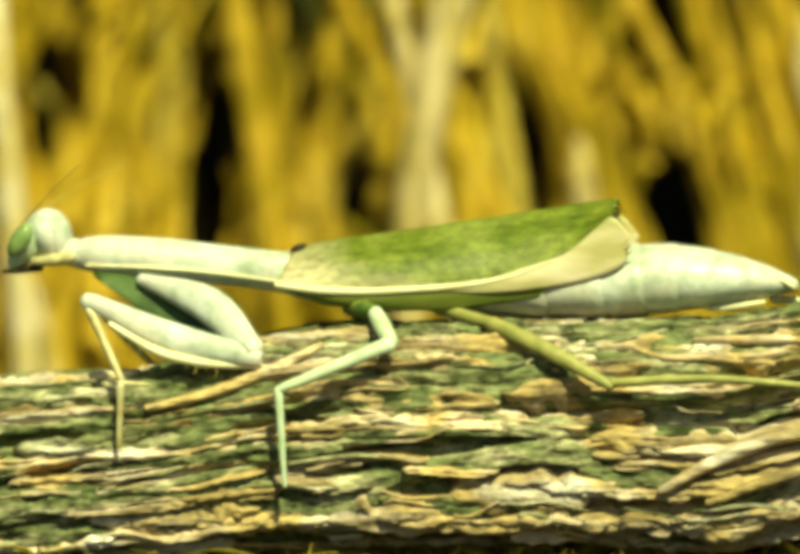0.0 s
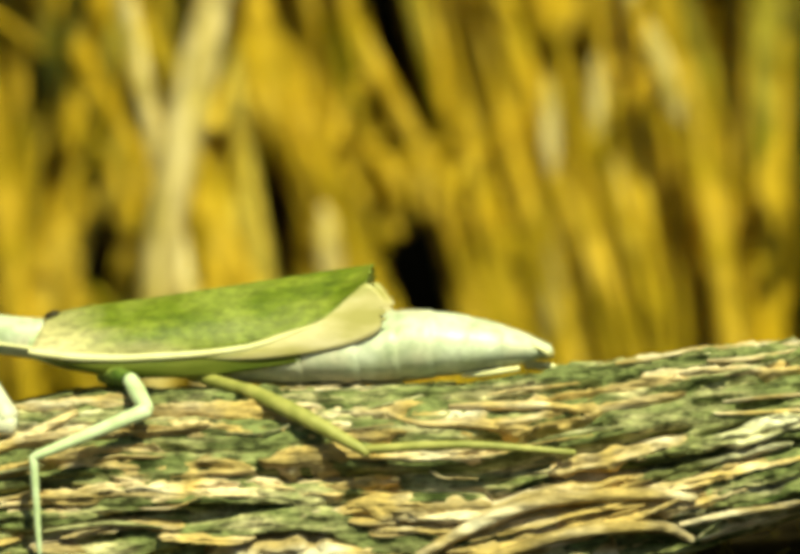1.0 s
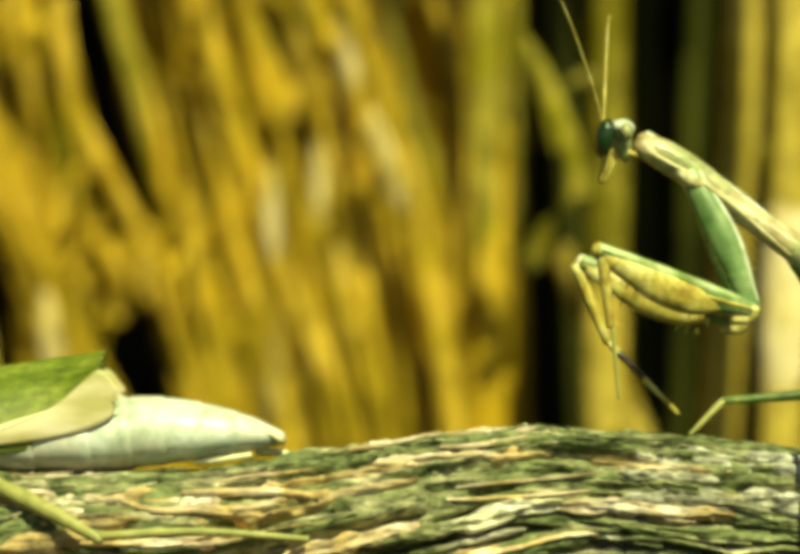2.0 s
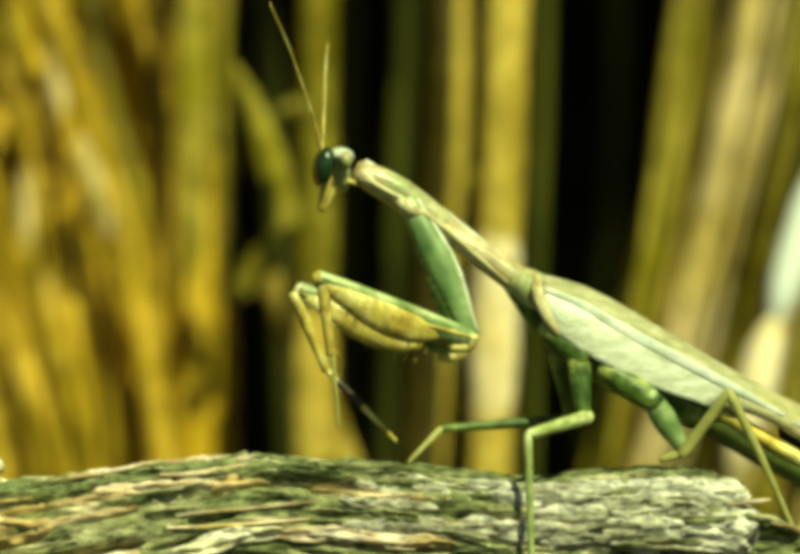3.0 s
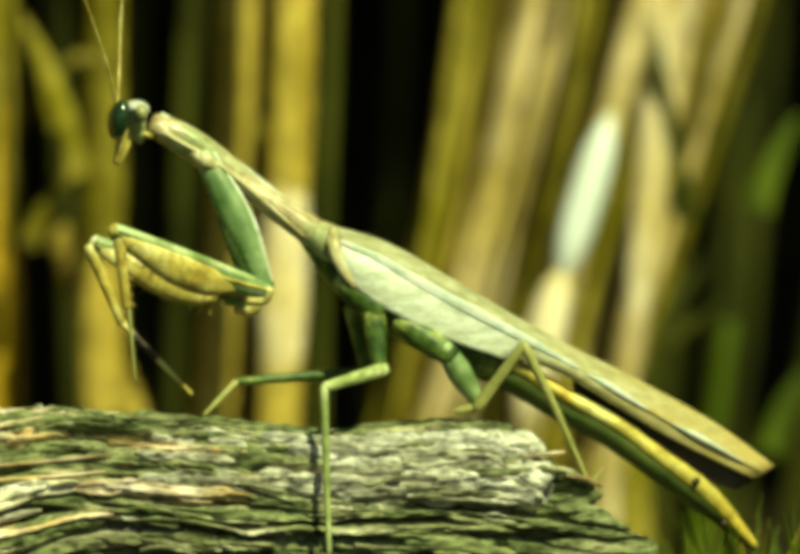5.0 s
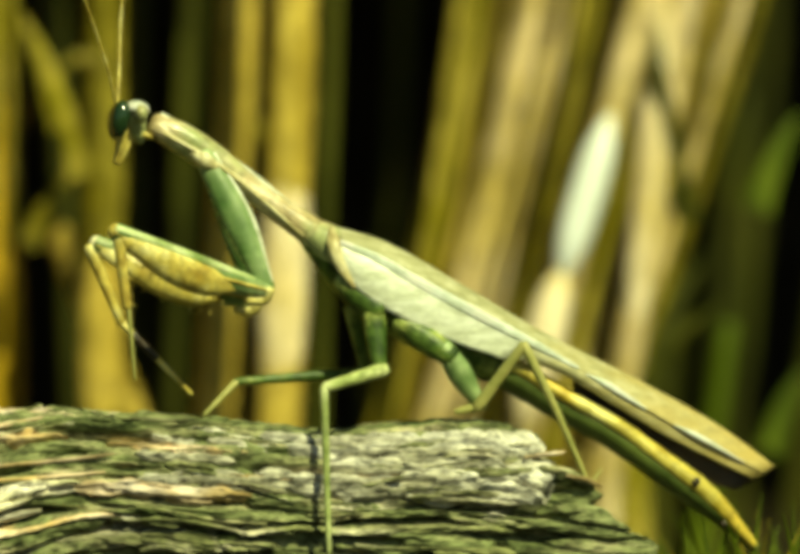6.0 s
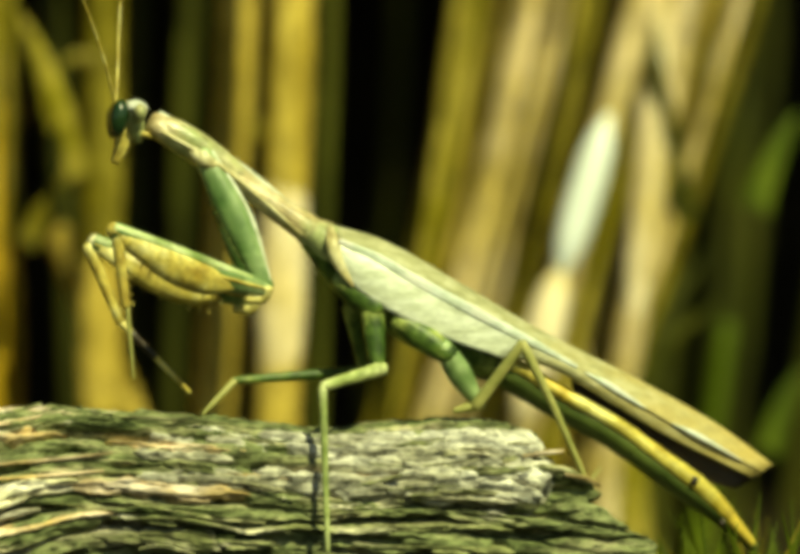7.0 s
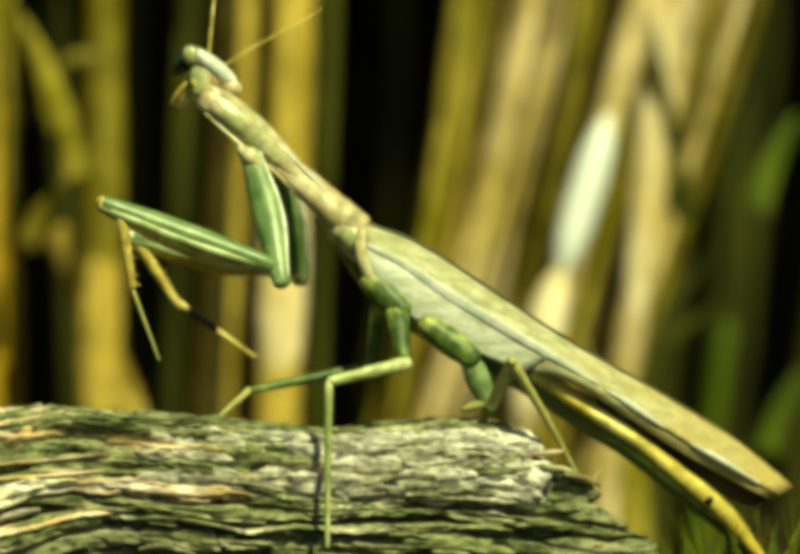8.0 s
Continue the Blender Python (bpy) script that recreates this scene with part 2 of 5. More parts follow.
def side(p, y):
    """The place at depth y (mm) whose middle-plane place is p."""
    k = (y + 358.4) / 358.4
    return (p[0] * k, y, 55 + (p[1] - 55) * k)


def smooth_path(points, per=6):
    """Catmull-Rom through rows of numbers of equal length."""
    p = np.array(points, float)
    if len(p) < 3:
        return np.array([p[0] + (p[-1] - p[0]) * k / per for k in range(per + 1)])
    ext = np.vstack([2 * p[0] - p[1], p, 2 * p[-1] - p[-2]])
    out = []
    for i in range(1, len(ext) - 2):
        a, b, c, d = ext[i - 1:i + 3]
        for k in range(per):
            t = k / per
            out.append(0.5 * (2 * b + (c - a) * t + (2 * a - 5 * b + 4 * c - d) * t * t + (3 * b - a - 3 * c + d) * t ** 3))
    out.append(p[-1])
    return np.array(out)


def tube(points, radii, sides=12, per=5, closed=True):
    """A swept body: radii are r or (r across in the upright plane, r in depth)."""
    rows = []
    for p, r in zip(points, radii):
        ru, rs = r if isinstance(r, (tuple, list)) else (r, r)
        rows.append((*p, ru, rs))
    path = smooth_path(rows, per)
    bm = bmesh.new()
    rings = []
    n = len(path)
    for i in range(n):
        here = Vector(path[i, :3])
        t = (Vector(path[min(i + 1, n - 1), :3]) - Vector(path[max(i - 1, 0), :3])).normalized()
        ref = Vector((0, 1, 0)) if abs(t.y) < 0.92 else Vector((1, 0, 0))
        s = (ref - t * ref.dot(t)).normalized()
        u = t.cross(s)
        ru, rs = max(path[i, 3], 0.01), max(path[i, 4], 0.01)
        rings.append((here, t, s, u, ru, rs))
    first, last = rings[0], rings[-1]
    full = []
    if closed:
        for f, q in ((0.85, 0.5), (0.55, 0.85)):
            full.insert(0, (first[0] - first[1] * first[4] * q * 0.6, *first[1:4], first[4] * f, first[5] * f))
    full += rings
    if closed:
        for f, q in ((0.85, 0.5), (0.55, 0.85)):
            full.append((last[0] + last[1] * last[4] * q * 0.6, *last[1:4], last[4] * f, last[5] * f))
    loops = []
    for here, t, s, u, ru, rs in full:
        loops.append([bm.verts.new(here + u * (ru * math.cos(2 * math.pi * k / sides)) + s * (rs * math.sin(2 * math.pi * k / sides))) for k in range(sides)])
    for a, b in zip(loops, loops[1:]):
        for k in range(sides):
            bm.faces.new((a[k], a[(k + 1) % sides], b[(k + 1) % sides], b[k]))
    bm.faces.new(loops[0][::-1]), bm.faces.new(loops[-1])
    bmesh.ops.recalc_face_normals(bm, faces=bm.faces)
    return bm


def sheet(edge_a, edge_b, bulge=0.0, thick=0.10, across=8, per=6, ragged=0.0):
    """A thin curved shell between two edges, bowed towards -y, with real thickness."""
    a, b = smooth_path(edge_a, per), smooth_path(edge_b, per)
    n = max(len(a), len(b))
    pick = lambda p: np.array([[np.interp(i / (n - 1), np.linspace(0, 1, len(p)), p[:, c]) for c in range(3)] for i in range(n)])
    a, b = pick(a), pick(b)
    bm = bmesh.new()
    sides = []
    side = -1.0 if (a[:, 1].mean() + b[:, 1].mean()) <= 0.6 else 1.0
    for off in (0.0, -side * thick):
        grid = []
        for i in range(n):
            row = []
            for k in range(across + 1):
                f = k / across
                p = a[i] * (1 - f) + b[i] * f
                p[1] += side * bulge * math.sin(math.pi * f) * math.sin(math.pi * min(1, 0.15 + i / (n - 1))) + off
                if ragged and i == n - 1:
                    p[0] += ragged * math.sin(k * 2.3) - ragged * 0.4 * (k % 2)
                row.append(bm.verts.new(p))
            grid.append(row)
        sides.append(grid)
    f, g = sides
    for i in range(n - 1):
        for k in range(across):
            bm.faces.new((f[i][k], f[i][k + 1], f[i + 1][k + 1], f[i + 1][k]))
            bm.faces.new((g[i][k], g[i + 1][k], g[i + 1][k + 1], g[i][k + 1]))
    for i in range(n - 1):
        bm.faces.new((f[i][0], f[i + 1][0], g[i + 1][0], g[i][0]))
        bm.faces.new((f[i][across], g[i][across], g[i + 1][across], f[i + 1][across]))
    for k in range(across):
        bm.faces.new((f[0][k], g[0][k], g[0][k + 1], f[0][k + 1]))
        bm.faces.new((f[-1][k], f[-1][k + 1], g[-1][k + 1], g[-1][k]))
    bmesh.ops.recalc_face_normals(bm, faces=bm.faces)
    return bm


def egg(centre, size, squash=0.0, tilt=0.0, cut=14):
    """An egg-shaped body: half-sizes x, y, z; squash narrows it towards its lower end; tilt turns it about y."""
    bm = bmesh.new()
    bmesh.ops.create_uvsphere(bm, u_segments=cut + 4, v_segments=cut, radius=1.0)
    turn = Matrix.Rotation(radians(tilt), 3, "Y")
    for v in bm.verts:
        k = 1.0 - squash * (0.5 - 0.5 * v.co.z)
        v.co = turn @ Vector((v.co.x * size[0] * k, v.co.y * size[1] * k, v.co.z * size[2])) + Vector(centre)
    return bm


def part(name, bm, material, parent=None, label="", origin=None):
    """Links a bmesh, drawn in millimetres of the place, as one mesh object under a thing or under a part."""
    home = Vector(origin) if origin is not None else (PLACE[parent.name] if parent else Vector((0, 0, 0)))
    for v in bm.verts:
        v.co = (v.co - home) * 0.001
    me = bpy.data.meshes.new(name)
    bm.to_mesh(me)
    bm.free()
    me.polygons.foreach_set("use_smooth", [True] * len(me.polygons))
    me.materials.append(material)
    ob = new(name, me)
    PLACE[ob.name] = home
    if parent:
        ob.parent = parent
        ob.location = (home - PLACE[parent.name]) * 0.001
    else:
        ob.location = home * 0.001
    if label:
        ob["label"] = label
    return ob


def thing(name, at, label, category, group=""):
    ob = new(name)
    ob.empty_display_size = 0.005
    ob.location = Vector(at) * 0.001
    PLACE[ob.name] = Vector(at)
    return tagged(ob, label, category, group)


# ---- ground and added dark bank ----
def value_noise(u, v, seed, wrap=0):
    """Smooth value noise on arrays; wrap: the period in v."""
    rng = np.random.RandomState(seed)
    table = rng.rand(256, 256)
    iu, iv = np.floor(u).astype(int), np.floor(v).astype(int)
    fu, fv = u - iu, v - iv
    fu, fv = fu * fu * (3 - 2 * fu), fv * fv * (3 - 2 * fv)
    jv = iv + 1
    if wrap:
        iv, jv = iv % wrap, jv % wrap
    g = lambda i, j: table[i % 256, j % 256]
    return (g(iu, iv) * (1 - fu) + g(iu + 1, iv) * fu) * (1 - fv) + (g(iu, jv) * (1 - fu) + g(iu + 1, jv) * fu) * fv


def grid_mesh(name, xyz, material, wrap=False):
    """A mesh from an array of rows x columns x 3, in metres."""
    rows, cols = xyz.shape[:2]
    idx = np.arange(rows * cols).reshape(rows, cols)
    right = np.roll(idx, -1, axis=1) if wrap else idx[:, 1:]
    left = idx if wrap else idx[:, :-1]
    faces = np.stack([left[:-1], right[:-1], right[1:], left[1:]], axis=-1).reshape(-1, 4)
    me = bpy.data.meshes.new(name)
    me.vertices.add(rows * cols)
    me.vertices.foreach_set("co", xyz.reshape(-1))
    me.loops.add(faces.size)
    me.loops.foreach_set("vertex_index", faces.reshape(-1).astype(np.int32))
    me.polygons.add(len(faces))
    me.polygons.foreach_set("loop_start", np.arange(0, faces.size, 4, dtype=np.int32))
    me.polygons.foreach_set("use_smooth", np.ones(len(faces), dtype=bool))
    me.update(calc_edges=True)
    me.validate()
    me.materials.append(material)
    return new(name, me)


def ground():
    ys = np.concatenate([[-60, -8, -2], np.linspace(-0.8, -0.1, 30), np.linspace(-0.095, 0.14, 90), np.linspace(0.15, 0.9, 50), [2, 8, 60]])
    xs = np.concatenate([[-60, -8, -2], np.linspace(-0.9, 0.9, 120), [2, 8, 60]])
    gx, gy = np.meshgrid(xs, ys)
    z = 0.024 + 0.004 * (value_noise(gx * 30 + 90, gy * 30 + 90, 5) - 0.5) + 0.003 * (value_noise(gx * 90 + 300, gy * 90 + 300, 6) - 0.5)
    z = z - 0.012 * np.clip((-0.02 - gy) / 0.06, 0, 1)
    bump = np.clip((gx + 0.03) / 0.03, 0, 1) * np.clip((gy - 0.004) / 0.012, 0, 1) * np.clip((0.10 - gy) / 0.04, 0, 1)
    z = z + 0.0075 * bump * bump * (3 - 2 * bump)
    # added bank: a backdrop for the unlit depth between the stems
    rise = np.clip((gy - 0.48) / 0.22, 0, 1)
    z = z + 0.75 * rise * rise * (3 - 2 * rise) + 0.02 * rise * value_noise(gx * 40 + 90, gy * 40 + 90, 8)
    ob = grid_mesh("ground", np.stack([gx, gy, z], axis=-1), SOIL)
    tagged(ob, "soil painted shade-dark, rising to an added bank behind reeds", "ground", kind="structure")


ground()

# ---- the log ----
LOG = [((-330, 0, 31.0), 7.0), ((-230, 0, 31.5), 7.3), ((-150, 0, 31.0), 7.5), ((-92.44, 0.00, 29.44), 7.4), ((-71.64, 0.00, 31.23), 7.12), ((-60.64, 0.00, 32.08), 7.04), ((-48.37, 0.00, 34.14), 8.25), ((-44.39, 0.00, 34.49), 8.65), ((-37.29, 0.00, 34.70), 8.72),
       ((-24.79, 0.00, 34.77), 8.62), ((-12.79, 0.00, 35.05), 8.95), ((-5.16, 0.00, 36.65), 8.68), ((3.86, 0.00, 38.75), 7.6), ((13.03, 0.00, 40.62), 6.4), ((21.78, 0.00, 40.11), 6.28),
       ((33.44, 0.00, 39.13), 6.2), ((43.95, 0.00, 39.21), 7.1), ((48.83, 0.00, 38.54), 7.0), ((61.08, 0.00, 36.98), 6.6)]
LOG_X = np.array([p[0] for p, r in LOG])
LOG_Z = np.array([p[2] for p, r in LOG])
LOG_R = np.array([r for p, r in LOG])
LOG_END_TOP, LOG_END_LOW = (49.03, 0.00, 44.91)[0], (61.49, 0.00, 36.37)[0]


def log_core(x):
    """Height of the axis and radius of the log at x, gliding between the stations."""
    soft = lambda v: (np.interp(x - 2.0, LOG_X, v) + 2 * np.interp(x, LOG_X, v) + np.interp(x + 2.0, LOG_X, v)) / 4
    return soft(LOG_Z), soft(LOG_R)


def log_shape(a):
    """The log is split rather flat on its front: a rounded-square section."""
    p = 3.8
    return (np.abs(np.cos(a)) ** p + np.abs(np.sin(a)) ** p) ** (-1 / p)


def log_angle(p):
    """The angle at which a place (x, y, z) beside the log lies on its skin."""
    z, r = log_core(np.array([p[0]]))
    trial = np.linspace(-1.5, 1.5, 600)
    return float(trial[np.argmin(np.abs(float(z[0]) + float(r[0]) * log_shape(trial) * np.sin(trial) - p[2]))])


def log_lump(x, a):
    """The broad unevenness of the log."""
    return 0.9 * (value_noise(x / 13 + 70, a / (2 * math.pi) * 5 + 30, 22) - 0.5)


def log_relief(x, a):
    """Proud fibres and fissures at x (mm) and angle a (0 at the front, upwards positive)."""
    turns = a / (2 * math.pi)
    warp = 1.5 * (value_noise(x / 9 + 50, turns * 10 + 40, 21, 0) - 0.5)
    v = turns * 46 + warp
    fibre = value_noise(x / 9.5 + 33, v, 23)
    fibre2 = value_noise(x / 4.2 + 90, v * 2.3 + 7, 24)
    hair = value_noise(x / 1.3 + 10, v * 5.1 + 3, 25)
    grit = value_noise(x / 0.45 + 5, v * 7.0, 26)
    crack = np.clip((0.39 - fibre) / 0.12, 0, 1)
    split = np.clip((0.31 - fibre2) / 0.11, 0, 1)
    return log_lump(x, a) + 0.85 * (fibre - 0.5) + 0.5 * (fibre2 - 0.5) + 0.34 * (hair - 0.5) + 0.16 * (grit - 0.5) - 1.6 * crack * crack - 0.8 * split - 0.2


def bark_plate(body, rng, x0, a0, length, wide, material):
    """A raised, ragged plate of bark that hugs the log: wide in radians."""
    if length < 1.5:
        return
    nx, nv = max(12, int(length / 0.24)), 23
    f = np.linspace(0, 1, nx)[:, None]
    k = np.linspace(-1, 1, nv)[None, :]
    seed = rng.randrange(1, 4000)
    rag = value_noise(f * length / 1.2 + seed, k * 0 + np.sign(k) * 3 + 20, 41)
    half = wide * 0.72 * np.clip(np.sin(np.pi * f) * 3, 0.05, 1) ** 0.4
    edge = np.sin(np.pi * np.clip(0.10 + 0.80 * f, 0, 1)) ** 0.55 * (0.35 + 0.6 * rag)
    x = x0 + length * f + 0.5 * (value_noise(k * 2.5 + seed + f * 0, f * 0 + 9.5, 42) - 0.5)
    a = a0 + rng.uniform(-0.05, 0.05) * f + 0.09 * (value_noise(f * length / 5 + seed, f * 0 + 0.5, 43) - 0.5) + k * half
    z, r = log_core(x)
    lift = rng.uniform(0.25, 0.85)
    crown = np.clip(1.0 - (np.abs(k) / edge) ** 6 * 1.3, -2.0, 1) * np.clip(np.sin(np.pi * np.clip(0.02 + 0.96 * f, 0, 1)) * 4, 0, 1)
    rough = 0.32 * (value_noise(f * length / 0.9 + seed, k * 3.5 + 50, 44) - 0.5) + 0.75 * (value_noise(f * length / 4.5 + seed, k * 3.4 + 70, 45) - 0.5) - 0.4 * np.clip((0.34 - value_noise(f * length / 6.5 + seed, k * 4.2 + 120, 47)) / 0.1, 0, 1) + 0.26 * (value_noise(f * length / 0.4 + seed, k * 6 + 90, 46) - 0.5)
    rr = r * log_shape(a) + log_lump(x, a) - 0.35 + lift * np.maximum(crown, 0) + 0.8 * np.minimum(crown, 0) + rough
    xyz = np.stack([x + 0 * k, -rr * np.cos(a), z + rr * np.sin(a)], axis=-1)
    home = np.array([-100.0, 0, 0])
    ob = grid_mesh("bark_plate", (xyz - home) * 0.001, material)
    ob.parent = body
    PLACE[ob.name] = Vector(home)


def splinter(body, ends, r, material):
    """A stringy fibre on the log: rows of x, angle, height over the core."""
    pts = []
    for x, a, up in ends:
        z, rc = log_core(np.array([x]))
        q = float(rc[0]) * float(log_shape(a)) + float(log_lump(np.array([x]), np.array([a]))[0]) + up - 0.3
        pts.append((x, -q * math.cos(a), float(z[0]) + q * math.sin(a)))
    n = len(pts)
    rad = [r * (0.35 + 0.65 * math.sin(math.pi * (0.15 + 0.7 * i / (n - 1)))) for i in range(n)]
    part("splinter", tube(pts, rad, sides=6, per=3), material, body)


def fallen_log():
    body = thing("log", (-100, 0, 0), "weathered grey-brown log with fissured stringy bark and a broken end", "log")
    xs = np.concatenate([np.linspace(-330, -100, 120), np.arange(-99.5, 62.0, 0.16)])
    cols = 330
    ang = np.linspace(0, 2 * math.pi, cols, endpoint=False)
    gx, ga = np.meshgrid(xs, ang, indexing="ij")
    end = LOG_END_TOP + (LOG_END_LOW - LOG_END_TOP) * np.clip(0.5 - 0.62 * np.sin(ga), 0, 1) ** 0.8
    end = end + 2.6 * (value_noise(np.full_like(ga, 3.3), ga * 7, 31) - 0.5) + 2.0 * (value_noise(np.full_like(ga, 9.3), ga * 19, 32) - 0.5)
    over = np.clip(gx - end, 0, None)
    x = np.minimum(gx, end - 0.15 * over)
    z, r = log_core(x)
    rr = r * log_shape(ga) + log_relief(x, ga)
    taper = np.clip(1 - over / 7.0, 0.0, 1) ** 0.7
    rr = rr * (0.93 + 0.07 * np.clip((end - x) / 3.0, 0, 1)) * taper
    xyz = np.stack([x, -rr * np.cos(ga), z + rr * np.sin(ga)], axis=-1)
    ob = grid_mesh("trunk", (xyz - np.array([-100, 0, 0])) * 0.001, BARK, wrap=True)
    ob.parent = body
    PLACE[ob.name] = Vector((-100, 0, 0))
    # plates of bark in ragged rows along the log
    rng = random.Random(7)
    a0 = -1.45
    while a0 < 1.5:
        pitch = rng.uniform(0.14, 0.32)
        x = rng.uniform(-84, -74)
        while x < LOG_END_TOP - 3:
            length = rng.uniform(6, 24) * (0.75 if x > 15 else 1.0)
            if rng.random() < 0.78:
                wide = pitch * rng.uniform(0.55, 1.05) * (0.75 if x > 20 else 1.0)
                # along the top, dark bark stands for moss and the shade under the mantis
                bare = rng.random() < (0.80 if x < 0 else 0.45 if x < 16 else 0.07) * (1.15 if a0 < 0.6 else 0.7 if a0 < 0.8 or x < -48 else 0.15)
                bark_plate(body, rng, x, a0 + rng.uniform(-0.04, 0.04), min(length, LOG_END_TOP - 1.5 - x), wide, STRIP_TAN if bare else BARK if a0 > 0.8 and x > -48 else rng.choice((STRIP_GREY, BARK)))
            x += length * rng.uniform(0.72, 1.05)
        a0 += pitch
    # long splinters and stringy fibres lifting off it
    for i in range(80):
        x0, a0 = rng.uniform(-75, 44), rng.uniform(-1.3, 1.2)
        length = min(rng.uniform(3, 12), LOG_END_TOP - 0.5 - x0)
        drift = rng.gauss(0, 0.07)
        lifted = rng.uniform(0.0, 0.7)
        ends = [(x0 + length * f, a0 + drift * f + 0.03 * math.sin(5 * f + i), 0.45 + lifted * f * f) for f in (0, 0.3, 0.6, 1.0)]
        splinter(body, ends, rng.uniform(0.07, 0.2), STRIP_TAN if rng.random() < 0.5 and x0 < 8 else STRIP_GREY)
    for x in range(18, 47, 3):         # silvery weathered wood near the broken end
        for a in (0.28, 0.52, 0.78):
            if rng.random() < 0.75:
                bark_plate(body, rng, x + rng.uniform(-1, 1), a + rng.uniform(-0.05, 0.05), rng.uniform(7, 12) if x < 40 else 5, rng.uniform(0.24, 0.40), SILVER)
    for a, b, wide, skin in (((-34.66, 0.00, 29.72), (-23.78, 0.00, 30.13), 0.42, STRIP_TAN), ((-48.66, 0.00, 27.91), (-34.66, 0.00, 29.04), 0.30, STRIP_TAN), ((-63.40, 0.00, 27.59), (-49.48, 0.00, 27.91), 0.30, STRIP_TAN),
                             ((-38.10, 0.00, 42.10), (-32.44, 0.00, 41.81), 0.30, STRIP_TAN), ((-30.42, 0.00, 38.12), (-22.79, 0.00, 37.76), 0.26, STRIP_TAN), ((-42.96, 0.00, 37.45), (-30.83, 0.00, 37.71), 0.24, STRIP_TAN),
                             ((-45.40, 0.00, 35.21), (-27.60, 0.00, 34.92), 0.24, STRIP_TAN), ((-23.59, 0.00, 34.54), (-12.39, 0.00, 34.21), 0.26, STRIP_TAN), ((-69.16, 0.00, 33.44), (-58.06, 0.00, 33.11), 0.26, STRIP_GREY)):
        bark_plate(body, rng, a[0], log_angle(a), b[0] - a[0], wide, skin)
    for way, wide in (([(-58.55, 0.00, 36.43), (-53.96, 0.00, 37.59), (-49.47, 0.00, 39.23), (-44.79, 0.00, 41.59)], 0.9), ([(-18.22, 0.00, 30.81), (-13.81, 0.00, 33.24), (-8.61, 0.00, 35.11), (-1.83, 0.00, 35.61), (2.94, 0.00, 35.31)], 1.25),
                      ([(-14.61, 0.00, 30.03), (-9.81, 0.00, 31.86), (-5.02, 0.00, 32.96), (0.56, 0.00, 33.11), (2.75, 0.00, 32.04)], 1.05), ([(-20.59, 0.00, 41.57), (-17.99, 0.00, 40.82), (-14.79, 0.00, 40.76), (-12.00, 0.00, 40.41)], 0.55),
                      ([(-15.79, 0.00, 42.11), (-12.80, 0.00, 42.20), (-8.10, 0.00, 42.14), (-6.04, 0.00, 41.91)], 0.7), ([(1.87, 0.00, 33.27), (5.86, 0.00, 34.08), (10.64, 0.00, 34.69), (15.01, 0.00, 34.82)], 0.6),
                      ([(48.02, 0.00, 43.10), (49.64, 0.00, 43.29), (51.19, 0.00, 43.37)], 0.4), ([(51.27, 0.00, 41.67), (52.90, 0.00, 41.34), (54.05, 0.00, 40.85)], 0.4)):
        on = []
        for p in way:
            on.append((p[0], log_angle(p), 0.55))
        splinter(body, on, wide * 0.5, STRIP_TAN)


fallen_log()


# ---- reeds ----
REED_RNG = random.Random(19)


REED_LABELS = {
    GOLD.name: "dry golden reed stem standing behind the log", PALE.name: "bleached straw-pale reed stem standing behind the log",
    TAN_STRAW.name: "pale tan reed stem standing behind the log", STRAW.name: "dull straw-coloured reed stem standing behind the log",
    OLIVE.name: "dull olive reed stem standing behind the log", OLIVE_DIM.name: "olive reed stem behind the log, dimmed in colour for shade",
    SHADE_OLIVE.name: "olive reed stem painted dark for deep shade", LEAF.name: "shaded green reed stem standing behind the log"}
DRIFT = 0.18         # the eye swings against the pan by this share of the way


